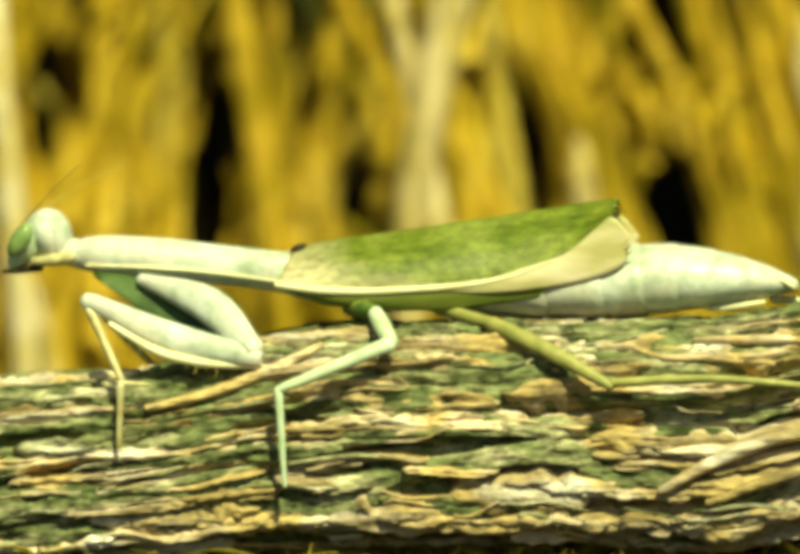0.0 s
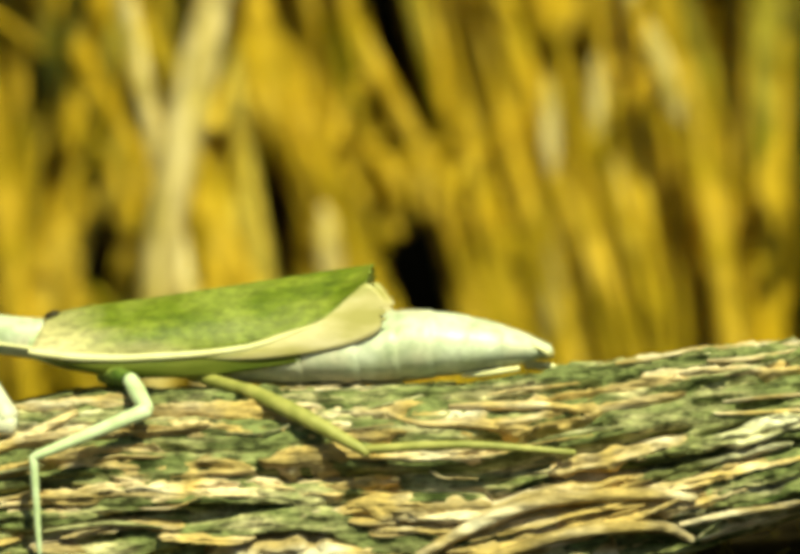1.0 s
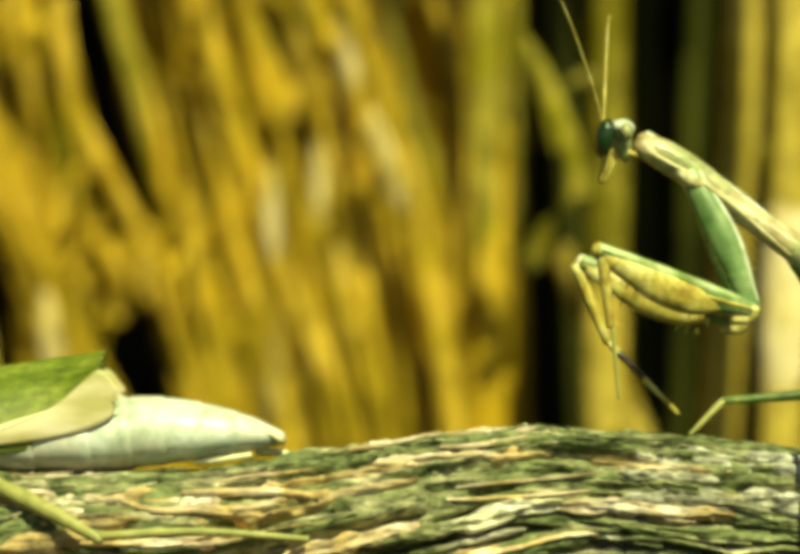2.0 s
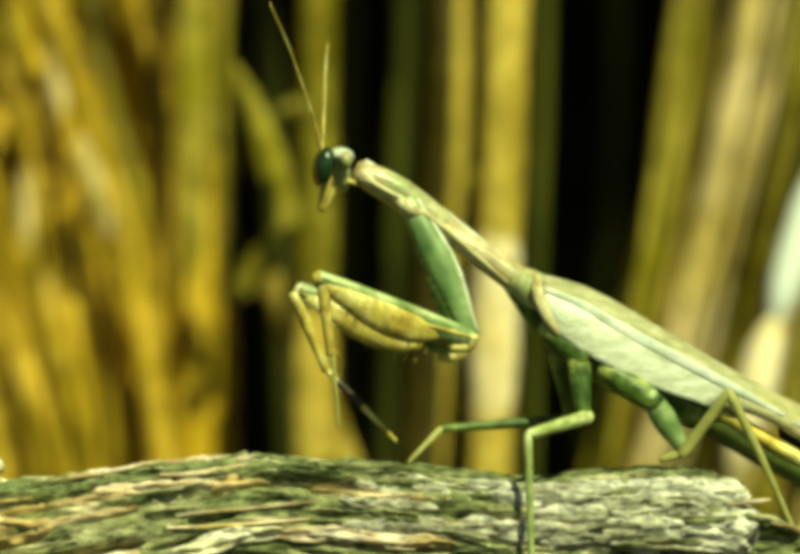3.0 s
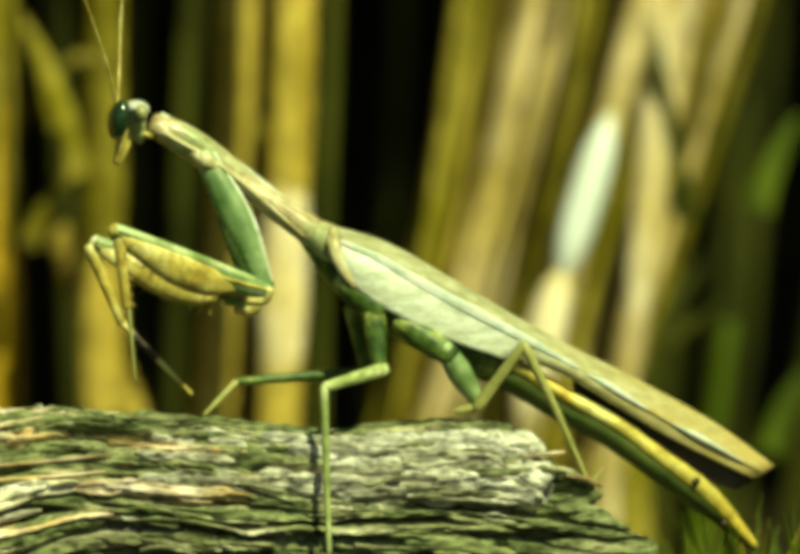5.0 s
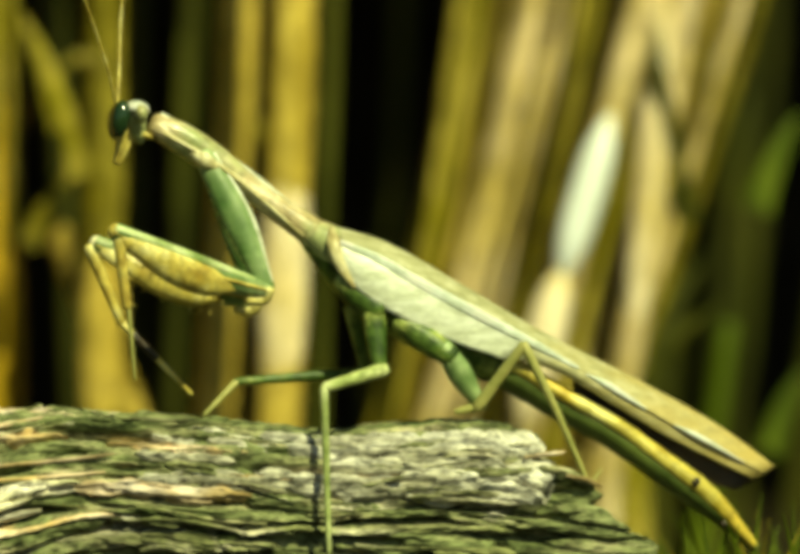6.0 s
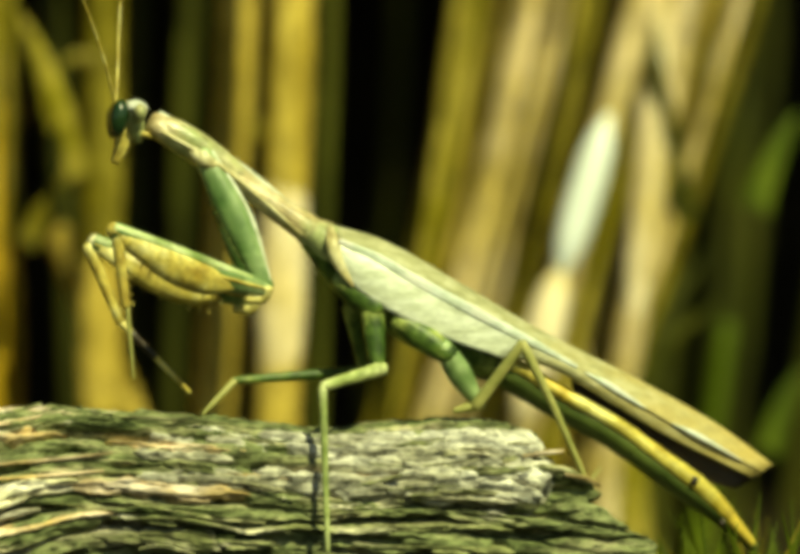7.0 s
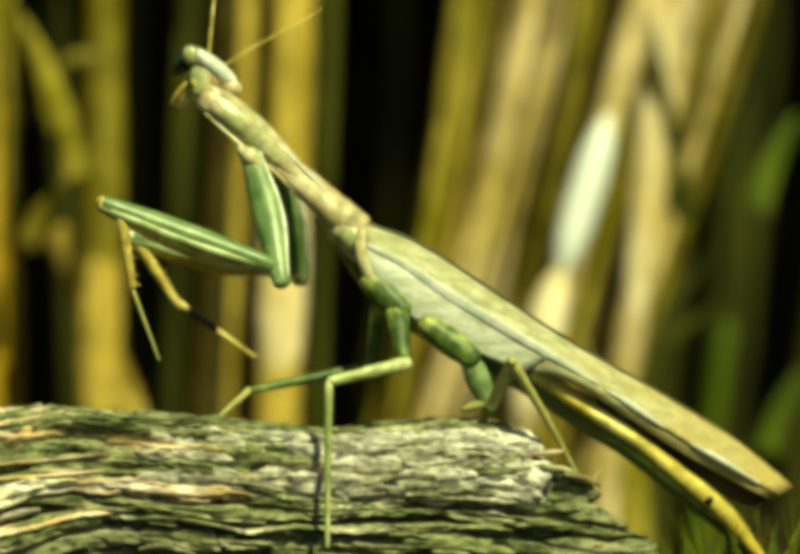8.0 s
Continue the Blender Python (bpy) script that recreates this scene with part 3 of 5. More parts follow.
def reed(x, depth, lean, width, material, bend=0.0, leafy=0.0, top=330.0):
    """A reed from the ground up: x at 50 mm height, lean sideways per height, a bow, with old sheaths and dry leaves as parts."""
    r = width / 2
    tail = lambda z: 50 + (z - 50) * 0.8 if z < 38 else z if z < 110 else 110 + (z - 110) * 0.8
    knee = 60 if lean < -0.38 and x < -25 else 0        # the long leaning ones bend upright low down
    low = lambda z: 0.8 * lean * max(0.0, knee - z) if knee else 0.0
    at = lambda z: Vector((x + lean * (tail(z) - 50) + low(z) + bend * max(-1.6, 1 - ((z - 67) / 20) ** 2), depth, z))
    sway = REED_RNG.gauss(0, 0.4)
    pts, rad = [], []
    for z in [20, 34] + [40 + 7 * q for q in range(8)] + [120, 200, 330]:
        if z < top:
            pts.append(at(z) + Vector((sway * math.sin(z / 17) + REED_RNG.gauss(0, 0.012) * width, 0, 0)))
            rad.append(r * REED_RNG.uniform(0.95, 1.04) * (1.05 if z < 60 else 1.0 if z < 130 else 0.7))
    pts.append(at(top))
    rad.append(r * (0.6 if top > 200 else 0.9))
    ob = part("reed_stem", tube(pts, [(q, q * 0.8) for q in rad], sides=10, per=2), material, None, origin=pts[0])
    tagged(ob, REED_LABELS[material.name], "reed", "reeds behind the log")
    for k in range(REED_RNG.choice((1, 1, 2)) if top > 200 else 0):      # old leaf sheaths round the stem
        z = REED_RNG.uniform(38, 75)
        p, q = at(z) - Vector((0, r * 0.05, 0)), at(z + REED_RNG.uniform(12, 26)) - Vector((0, r * 0.05, 0))
        part("leaf_sheath", tube([p, p.lerp(q, 0.3), p.lerp(q, 0.7), q], [(r * q, r * q * 0.8) for q in (0.88, 1.03, 1.03, 0.82)], sides=10, per=4, closed=False), material, ob)
    if REED_RNG.random() < leafy:
        for k in range(REED_RNG.choice((1, 1, 2))):
            p = at(REED_RNG.uniform(36, 76))
            out = Vector((REED_RNG.choice((-1, 1)) * REED_RNG.uniform(2, 12), REED_RNG.uniform(-6, 2), REED_RNG.uniform(12, 34)))
            bm = bmesh.new()
            blade(bm, p, p + out, REED_RNG.uniform(-3, 4), REED_RNG.uniform(1.2, 3.2))
            part("dry_leaf", bm, REED_RNG.choice((GOLD, GOLD, STRAW) if material in (GOLD, PALE) else (material, SHADE_OLIVE)), ob)
    return ob


def blade(bm, foot, tip, sag, width):
    """One thin curved grass blade added to bm, with a folded midrib."""
    foot, tip = Vector(foot), Vector(tip)
    side = (tip - foot).cross(Vector((0.2, 1, 0.1))).normalized()
    last = None
    for k in range(7):
        f = k / 6
        p = foot.lerp(tip, f) + Vector((0, 0, sag * math.sin(math.pi * f)))
        w = width * (1 - f) ** 0.7 / 2 + 0.03
        row = [bm.verts.new(p - side * w), bm.verts.new(p + Vector((0, -w * 0.5, w * 0.3))), bm.verts.new(p + side * w)]
        if last:
            for j in range(2):
                bm.faces.new((last[j], last[j + 1], row[j + 1], row[j]))
        last = row


# x at 50 mm height, depth, lean, width, material, bow
FORK_REEDS = [
    (-48.8, 84, 0.21, 3.6, TAN_STRAW, -1.8), (-46.6, 85, -0.21, 2.0, TAN_STRAW, 0.0), (-40.3, 100, -0.16, 2.0, STRAW, 0.0), (-63.6, 105, 0.21, 2.7, GOLD, 0.0),
    (-68.1, 125, 0.09, 2.2, TAN_STRAW, 0.0), (-65.9, 100, -0.16, 2.9, GOLD, 0.0), (-84.1, 112, 0.38, 3.1, OLIVE, 0.0), (-86.3, 118, 0.53, 3.0, GOLD, 0.0),
    (-85.5, 122, -0.27, 3.2, GOLD, 0.0), (-98.3, 110, 0.24, 2.9, GOLD, 0.0), (-86.8, 74, -0.10, 2.5, PALE, 0.0), (-90.3, 84, -0.38, 1.7, TAN_STRAW, 0.0),
    (-87.9, 120, 0.22, 2.7, GOLD, 0.0), (-67.3, 130, -0.08, 2.7, STRAW, 0.0), (-58.5, 128, -0.06, 3.0, GOLD, 0.0),
]
FAN_REEDS = [
    (-31.6, 104, -0.50, 2.3, GOLD, 0.0), (-31.0, 116, -0.41, 2.0, STRAW, 0.0), (-17.0, 100, -0.52, 1.9, GOLD, 0.0),
    (-17.6, 108, -0.27, 2.4, OLIVE, 0.0), (-14.9, 116, -0.28, 2.6, GOLD, 0.0), (-41.1, 98, -0.45, 1.5, GOLD, 0.0), (-41.3, 110, -0.35, 1.8, STRAW, 0.0),
    (-7.7, 104, -0.31, 3.1, GOLD, 0.0), (-6.7, 120, -0.24, 2.7, GOLD, 0.0), (-3.3, 126, -0.20, 2.5, OLIVE, 0.0), (-0.5, 112, -0.21, 2.3, GOLD, 0.0),
    (5.5, 92, -0.28, 2.3, GOLD, 1.5),
]
EDGE_REEDS = [
    (9.5, 106, -0.24, 1.9, OLIVE, 0.0), (11.8, 112, -0.18, 2.3, OLIVE, 0.0), (10.2, 100, -0.01, 3.0, OLIVE, 0.0), (13.3, 110, -0.01, 1.8, OLIVE, 0.0),
    (1.5, 122, -0.17, 2.7, GOLD, 0.0), (-7.7, 118, -0.17, 3.2, GOLD, 0.0), (-3.6, 128, -0.14, 2.7, GOLD, 0.0), (7.1, 118, -0.16, 2.1, STRAW, 0.0),
    (-5.4, 110, -0.08, 2.8, GOLD, 0.0), (0.5, 116, -0.05, 2.6, GOLD, 0.0), (-11.4, 122, -0.07, 3.2, GOLD, 0.0), (7.6, 118, -0.10, 2.3, OLIVE, 0.0),
]
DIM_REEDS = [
    (21.3, 92, 0.02, 3.7, OLIVE_DIM, 0.0), (26.0, 112, 0.02, 2.1, SHADE_OLIVE, 0.0), (34.7, 118, 0.01, 2.2, SHADE_OLIVE, 0.0),
    (33.2, 95, 0.04, 3.6, STRAW, 0.0), (37.6, 78, 0.04, 4.3, STRAW, 0.0), (43.1, 92, 0.03, 1.5, SHADE_OLIVE, 0.0), (19.5, 108, -0.07, 2.6, SHADE_OLIVE, 0.0),
    (30.5, 116, 0.04, 2.1, SHADE_OLIVE, 0.0),
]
SLANTED_REEDS = [
    (51.9, 98, 0.19, 2.9, OLIVE, 0.5), (55.9, 106, 0.18, 2.6, STRAW, 0.0), (56.5, 94, 0.22, 3.4, TAN_STRAW, 0.6), (62.3, 104, 0.19, 2.9, STRAW, 0.0),
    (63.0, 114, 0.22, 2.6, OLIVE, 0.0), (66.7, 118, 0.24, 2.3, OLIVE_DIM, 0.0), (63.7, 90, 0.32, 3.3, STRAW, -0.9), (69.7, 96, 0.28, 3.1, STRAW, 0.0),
    (72.9, 86, 0.13, 2.8, TAN_STRAW, -0.0), (76.3, 100, 0.21, 2.9, STRAW, 0.0), (73.5, 100, -0.05, 4.1, OLIVE, 0.0), (67.1, 104, 0.10, 3.6, STRAW, 0.0),
    (63.8, 82, 0.29, 3.1, TAN_STRAW, 0.0),
]
SHADE_DARK_REEDS = [
    (88.4, 150, 0.12, 3.4, SHADE_OLIVE, 0.0), (96.6, 160, 0.10, 3.1, SHADE_OLIVE, 0.0), (95.2, 165, 0.11, 2.6, SHADE_OLIVE, 0.0),
    (101.7, 170, 0.07, 2.6, SHADE_OLIVE, 0.0), (58.4, 170, 0.06, 1.8, SHADE_OLIVE, 0.0),
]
stands = [[reed(x, d, lean, w, m, bow, 0.25 if m is GOLD else 0.0) for x, d, lean, w, m, bow in rows]
          for rows in (FORK_REEDS, FAN_REEDS, EDGE_REEDS, DIM_REEDS, SLANTED_REEDS, SHADE_DARK_REEDS)]


def wrap(stem, a, b, width, material):
    """A paler wrap round a stretch of reed stem, pointed at both ends."""
    a, b = Vector(a), Vector(b)
    part("sheath", tube([a, a.lerp(b, 0.25), a.lerp(b, 0.75), b], [(width * 0.1, 0.1), (width * 0.5, width * 0.35), (width * 0.5, width * 0.35), (width * 0.1, 0.1)], sides=12, per=5), material, stem, "paler stem wrap, used for painted highlights too")


def hang(stem, a, b, width, material):
    bm = bmesh.new()
    blade(bm, b, a, 1.0, width * 1.3)
    part("leaf", bm, material, stem, "drooping reed leaf")


white_stem, fan_stem, edge_stem, dim_stem, end_stem = stands[4][12], stands[1][7], stands[1][11], stands[3][0], stands[5][0]
# near-white wrap: the bright highlight on this stem, put into colour
wrap(white_stem, (70.0, 80, 73.6), (65.2, 80, 57.6), 3.2, HIGHLIGHT_STRAW)
wrap(white_stem, (65.4, 80, 59.0), (61.2, 80, 43.0), 3.6, PALE)
wrap(stands[3][4], (38.4, 77.6, 72.0), (37.3, 77.6, 43.0), 4.3, PALE)
wrap(stands[3][0], (21.6, 91.6, 64.0), (21.1, 91.6, 40.0), 3.8, STRAW)
reed(22.5, 96, -0.42, 2.9, STRAW, 0.0, 0.0, 62.0)
wrap(stands[4][8], (76.6, 85.4, 88.0), (73.2, 85.4, 50.0), 2.7, PALE)
wrap(stands[2][2], (10.1, 99.6, 68.0), (10.3, 99.6, 36.0), 3.2, GOLD)
wrap(stands[2][3], (13.1, 109.7, 64.0), (13.4, 109.7, 36.0), 2.1, GOLD)
wrap(stands[4][2], (60.2, 93.4, 66.0), (55.2, 93.4, 43.0), 3.4, TAN_STRAW)
# small tan wraps paint glints of lit leaf among the straw
for a, b, w in (((-11.8, 98, 69.0), (-11.6, 98, 63.9), 2.2), ((-7.0, 98, 71.0), (-6.9, 98, 65.7), 2.0), ((-4.9, 98, 60.9), (-4.5, 98, 55.8), 2.0), ((-6.7, 98, 50.2), (-6.3, 98, 45.3), 2.0),
                ((-33.9, 96, 56.0), (-33.3, 96, 51.0), 3.0), ((-11.3, 98, 53.0), (-11.5, 98, 47.4), 2.2), ((-4.5, 98, 84.4), (-3.8, 98, 79.8), 2.3)):
    p, q = Vector(a), Vector(b)
    wrap(fan_stem, p + (p - q) * 0.5, q + (q - p) * 0.5, w * 0.75, TAN_STRAW)
wrap(edge_stem, (-1.9, 91, 76.5), (1.3, 91, 66.5), 2.1, TAN_STRAW)
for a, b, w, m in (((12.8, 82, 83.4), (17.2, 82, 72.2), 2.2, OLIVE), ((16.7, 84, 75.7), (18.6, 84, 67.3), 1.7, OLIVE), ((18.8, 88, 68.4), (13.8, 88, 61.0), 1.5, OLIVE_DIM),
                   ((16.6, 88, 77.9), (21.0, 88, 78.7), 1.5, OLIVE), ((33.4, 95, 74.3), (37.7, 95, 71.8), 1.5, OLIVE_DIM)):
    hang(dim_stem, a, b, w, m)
for a, b, w, m in (((90.8, 88, 74.5), (86.2, 88, 64.6), 2.3, LEAF), ((91.1, 88, 48.9), (87.5, 88, 40.3), 2.2, LEAF)):
    hang(end_stem, a, b, w, m)

reed(87.7, 112, 0.19, 2.2, LEAF, 0.0, 0.0, 53.0)

_rng = random.Random(3)
# dark slits into the straw: upper end, lower end, half width; places in the plane of the log's middle
GAPS = [(-36.8, 63.4, -35.9, 52.2, 1.5), (-23.0, 53.6, -22.8, 49.8, 2.4), (-78.0, 63.9, -78.0, 61.9, 1.0), (-81.2, 63.1, -81.4, 58.3, 1.2),
        (-65.9, 54.2, -66.1, 50.5, 1.9), (-64.0, 61.1, -63.8, 56.6, 1.1), (-28.0, 80.0, -23.0, 63.8, 1.9), (13.3, 74.1, 13.4, 60.5, 1.6), (-52.2, 55.4, -52.2, 52.6, 1.4)]


def in_gap(x, z, d, r=0.0):
    """True where a place (x, d, z) of half width r stands in one of the dark slits."""
    k = (358.4 + d) / 358.4
    u, v = x / (k - DRIFT), 55 + (z - 55) / k
    for u0, v0, u1, v1, half in GAPS:
        if v1 - half * 0.8 < v < v0 + half * 0.8:
            f = min(1.0, max(0.0, (v - v1) / (v0 - v1)))
            if abs(u - u1 - (u0 - u1) * f) < half + r:
                return True
    return False


def stands_clear(x, lean, d, r):
    """True for a stem (x at 35 mm height) that leaves the slits open."""
    return not any(in_gap(x + lean * (z - 35), z, d, r) for z in range(36, 100, 2))


def fan(u):
    """The usual lean of the golden stems by where they stand."""
    if u < -42:
        return _rng.gauss(0.05, 0.22)
    return float(np.interp(u, (-42, -34, -14, -5, 4, 12), (-0.12, -0.36, -0.38, -0.22, -0.07, 0.0))) + _rng.gauss(0, 0.08)


def stem_mass(name, label, count, span, depth, wide, material, top=330.0):
    """Far reed stems too many to count, joined; they leave the dark slits open."""
    bm = bmesh.new()
    for i in range(count):
        d = _rng.uniform(*depth)
        u = _rng.uniform(*span)
        x = u * ((358.4 + d) / 358.4 - DRIFT)
        r = _rng.uniform(*wide) / 2
        lean = fan(u)
        end = top * _rng.uniform(0.8, 1.1)
        if not stands_clear(x, lean, d, r):
            end = 0
            while not in_gap(x + lean * (end - 15), end + 20, d, r):
                end += 2
            end = end + 16
            if end < 40:
                continue
        rings = []
        for f in (0.0, 0.12, 0.3, 0.6, 1.0):
            z = 20 + (end - 20) * f
            c = Vector((x + lean * (z - 35) + _rng.gauss(0, 0.3), d, z))
            q = r * (1.05 - 0.4 * f)
            rings.append([bm.verts.new(c + Vector((q * math.cos(a * math.pi / 3), q * math.sin(a * math.pi / 3), 0))) for a in range(6)])
        for lo, hi in zip(rings, rings[1:]):
            for a in range(6):
                bm.faces.new((lo[a], lo[(a + 1) % 6], hi[(a + 1) % 6], hi[a]))
    tagged(part(name, bm, material), label, "reeds", kind="stuff")


for i in range(46):        # thin stems packed between the broad slanted ones
    f = ((i * 0.618034) % 1.0)
    x = 51.5 + 9.5 * f * 2 if f < 0.5 else 64.0 + 11.0 * (f * 2 - 1)
    reed(x + _rng.gauss(0, 0.3), _rng.uniform(86, 112), 0.19 + 0.006 * (x - 51) + _rng.gauss(0, 0.015), _rng.uniform(0.6, 1.5), _rng.choice((STRAW, STRAW, TAN_STRAW, OLIVE, OLIVE_DIM)), 0.3, 0.1)

stood = 0
for i in range(420):       # the golden thicket, densest at its front
    u, d = -122 + 130 * ((i * 0.618034) % 1.0) + _rng.uniform(-0.4, 0.4), 106 + 65 * _rng.random() ** 2
    x, lean, wide = u * ((358.4 + d) / 358.4 - DRIFT), fan(u), _rng.uniform(0.8, 2.3)
    kind = _rng.choice((GOLD, GOLD, GOLD, GOLD, TAN_STRAW, STRAW, OLIVE) if u > -45 else (GOLD, GOLD, OLIVE, OLIVE, STRAW))
    if stood < 170 and stands_clear(x, lean, d, wide / 2):
        stood += 1
        reed(x + lean * 15, d, lean, wide, kind, _rng.gauss(0, 0.7), 0.5)
stem_mass("golden_reeds", "dense golden reed stems deep in the thicket", 520, (-125, 10), (140, 230), (1.0, 3.2), GOLD_MASS)
stem_mass("gold_reed_stand", "close-set golden reed stems fanning up behind the log", 820, (-60, 10), (112, 150), (0.6, 2.2), GOLD_MASS)
stem_mass("broken_reeds", "short broken golden reeds packed low behind the log", 520, (-85, 9), (108, 140), (0.6, 2.2), GOLD_MASS, 60.0)
stem_mass("olive_reeds", "dull olive reed stems deep in the thicket", 260, (-125, 10), (140, 250), (1.2, 3.6), OLIVE_MASS)
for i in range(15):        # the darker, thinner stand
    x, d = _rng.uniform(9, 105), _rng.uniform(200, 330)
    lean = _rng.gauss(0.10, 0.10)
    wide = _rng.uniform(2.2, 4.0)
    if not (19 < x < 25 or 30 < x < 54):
        reed(x * ((358.4 + d) / 358.4 - DRIFT), d, lean, wide, _rng.choice((LEAF, SHADE_OLIVE, SHADE_OLIVE, SHADE_OLIVE)), 0.0, 0.3)


def straw_litter(name, label, count, depth, span, heights, wide, material, seed, reach=(5, 28)):
    """Dead reed leaves hanging and lying criss-cross in the golden thicket."""
    rng = random.Random(seed)
    bm = bmesh.new()
    for i in range(count):
        d = rng.uniform(*depth)
        p = Vector((rng.uniform(*span) * ((358.4 + d) / 358.4 - DRIFT), d, rng.uniform(*heights)))
        rise = rng.choice((-1, 1)) * rng.uniform(*reach)
        q = p + Vector((rng.gauss(-0.2 * rise, 2.2 if p.x > -45 else 8), rng.gauss(0, 4), rise))
        if any(in_gap(p.lerp(q, f / 8).x, p.lerp(q, f / 8).z, d, 0.4) for f in range(9)):
            continue
        blade(bm, p, q, rng.uniform(-3, 3), rng.uniform(*wide))
    tagged(part(name, bm, material), label, "straw", kind="stuff")


straw_litter("straw_litter", "dead golden reed leaves tangled between the stems", 1700, (96, 170), (-125, 9), (28, 110), (0.7, 2.6), GOLD_MASS, 29)


def straw_fan(name, label, count, depth, span, foot, rise, wide, material, seed):
    """Long dead blades standing close in a fan behind the log."""
    rng = random.Random(seed)
    bm = bmesh.new()
    for i in range(count):
        d, u, z = rng.uniform(*depth), rng.uniform(*span), rng.uniform(*foot)
        lean, up = fan(u) + rng.gauss(0, 0.05), rng.uniform(*rise)
        p = Vector((u * ((358.4 + d) / 358.4 - DRIFT) + lean * (z - 35), d, z))
        q = p + Vector((lean * up, rng.gauss(0, 3), up))
        while up > 4 and any(in_gap(p.lerp(q, f / 8).x, p.lerp(q, f / 8).z, d, 0.5) for f in range(9)):
            up *= 0.75
            q = p + Vector((lean * up, 0, up))
        if up > 4:
            blade(bm, p, q, rng.uniform(-1, 1), rng.uniform(*wide))
    tagged(part(name, bm, material), label, "straw", kind="stuff")


straw_fan("standing_straw", "long dead golden blades fanning up behind the log", 900, (97, 120), (-34, 8.5), (22, 44), (18, 46), (0.9, 2.3), GOLD_MASS, 30)
straw_fan("left_straw", "long dead golden blades crossing behind the log", 420, (99, 125), (-100, -40), (22, 52), (14, 40), (0.9, 2.3), GOLD_MASS, 33)
straw_litter("matted_straw", "short broken straw matted over a dark hollow", 260, (98, 112), (-31, -17), (57.2, 65.5), (0.5, 1.4), GOLD_MASS, 32, (2, 6))
straw_litter("withered_leaves", "withered olive leaves hanging between the stems", 520, (106, 200), (-125, 9), (28, 110), (0.8, 2.8), OLIVE_MASS, 31)


def unseen_canopy():
    """An added, unseen canopy of blades high over the log, to shade the reeds' depth."""
    rng = random.Random(23)
    bm = bmesh.new()
    for i in range(2600):
        z = rng.uniform(150, 420)
        x = rng.uniform(-330, 330)
        near = 250 if x > 12 else 165 if x - 0.36 * (z - 80) < -112 else 340
        p = Vector((x, near - (z - 70) * 0.78 + rng.uniform(0, 420), z))
        blade(bm, p, p + Vector((rng.gauss(0, 45), rng.gauss(0, 30), rng.uniform(10, 60))), rng.uniform(0, 20), rng.uniform(10, 24))
    tagged(part("reed_leaves", bm, OLIVE), "added unseen canopy of olive blades that shades the reeds", "reed leaves", kind="stuff")


unseen_canopy()


def grass(name, label, count, box, height, wide, material, seed):
    rng = random.Random(seed)
    bm = bmesh.new()
    for i in range(count):
        foot = Vector((rng.uniform(box[0], box[1]), rng.uniform(box[2], box[3]), 22))
        tip = foot + Vector((rng.gauss(0, 6), rng.gauss(0, 3), rng.uniform(height[0], height[1])))
        blade(bm, foot, tip, rng.uniform(-1, 1.5), rng.uniform(wide[0], wide[1]))
    ob = part(name, bm, material)
    tagged(ob, label, "grass", kind="stuff")


grass("dry_grass", "short dry yellow-green grass under the log", 1500, (-88, 14, -8, 30), (0.8, 4.0), (0.25, 0.8), OLIVE, 11)
grass("straw_bits", "curled dry straw bits lying under the log", 700, (-85, 16, -6, 12), (0.5, 4.5), (0.3, 0.9), STRAW, 13)
grass("mound_grass", "dry grass on a low mound behind the log", 500, (-18, 60, 8, 60), (6, 10.5), (0.3, 0.9), OLIVE, 14)
grass("leaf_litter", "pale green leaf bits beside the broken log end", 70, (60, 74, -3, 14), (9, 18), (0.3, 1.0), LEAF, 15)
grass("weed_tips", "pale olive weed tips beside the broken log end", 26, (62, 74, -4, 10), (9, 17.5), (0.3, 0.8), OLIVE_DIM, 16)
grass("green_grass", "short green grass beside the broken log end", 300, (50, 100, 12, 60), (4, 12), (0.5, 1.5), LEAF, 12)


# ---- mantises ----
def limb(parent, name, a, b, radii, material, label="", via=None, sides=12):
    """A leg segment from a to b, hinged at a."""
    pts = [a] + ([via] if via else [Vector(a).lerp(Vector(b), 0.5)]) + [b]
    return part(name, tube(pts, radii, sides=sides, per=5), material, parent, label, origin=a)


def spines(parent, name, a, b, count, length, drop, material):
    """A row of small sharp spines along a to b under a raptorial femur."""
    a, b = Vector(a), Vector(b)
    for i in range(count):
        p = a.lerp(b, (i + 0.5) / count)
        l = length * (0.7 + 0.5 * ((i * 7) % 3) / 2)
        part(name, tube([p, p + Vector(drop) * l], [0.09, 0.02], sides=5, per=2), material, parent)


def segments(parent, path, radii, material, count, name="abdominal_segment"):
    """Overlapping rings along the abdomen, each a little flared at its rear edge."""
    rows = [(*p, *(r if isinstance(r, tuple) else (r, r))) for p, r in zip(path, radii)]
    fine = smooth_path(rows, 24)
    for i in range(count):
        k0, k1 = int(len(fine) * i / count), min(len(fine) - 1, int(len(fine) * (i + 1.12) / count))
        mids = [fine[k0], fine[(k0 + k1) // 2], fine[k1]]
        rad = [(mids[0][3] * 0.975, mids[0][4] * 0.975), (mids[1][3], mids[1][4]), (mids[2][3] * 1.02, mids[2][4] * 1.02)]
        part(name, tube([m[:3] for m in mids], rad, sides=20, per=4), material, parent)


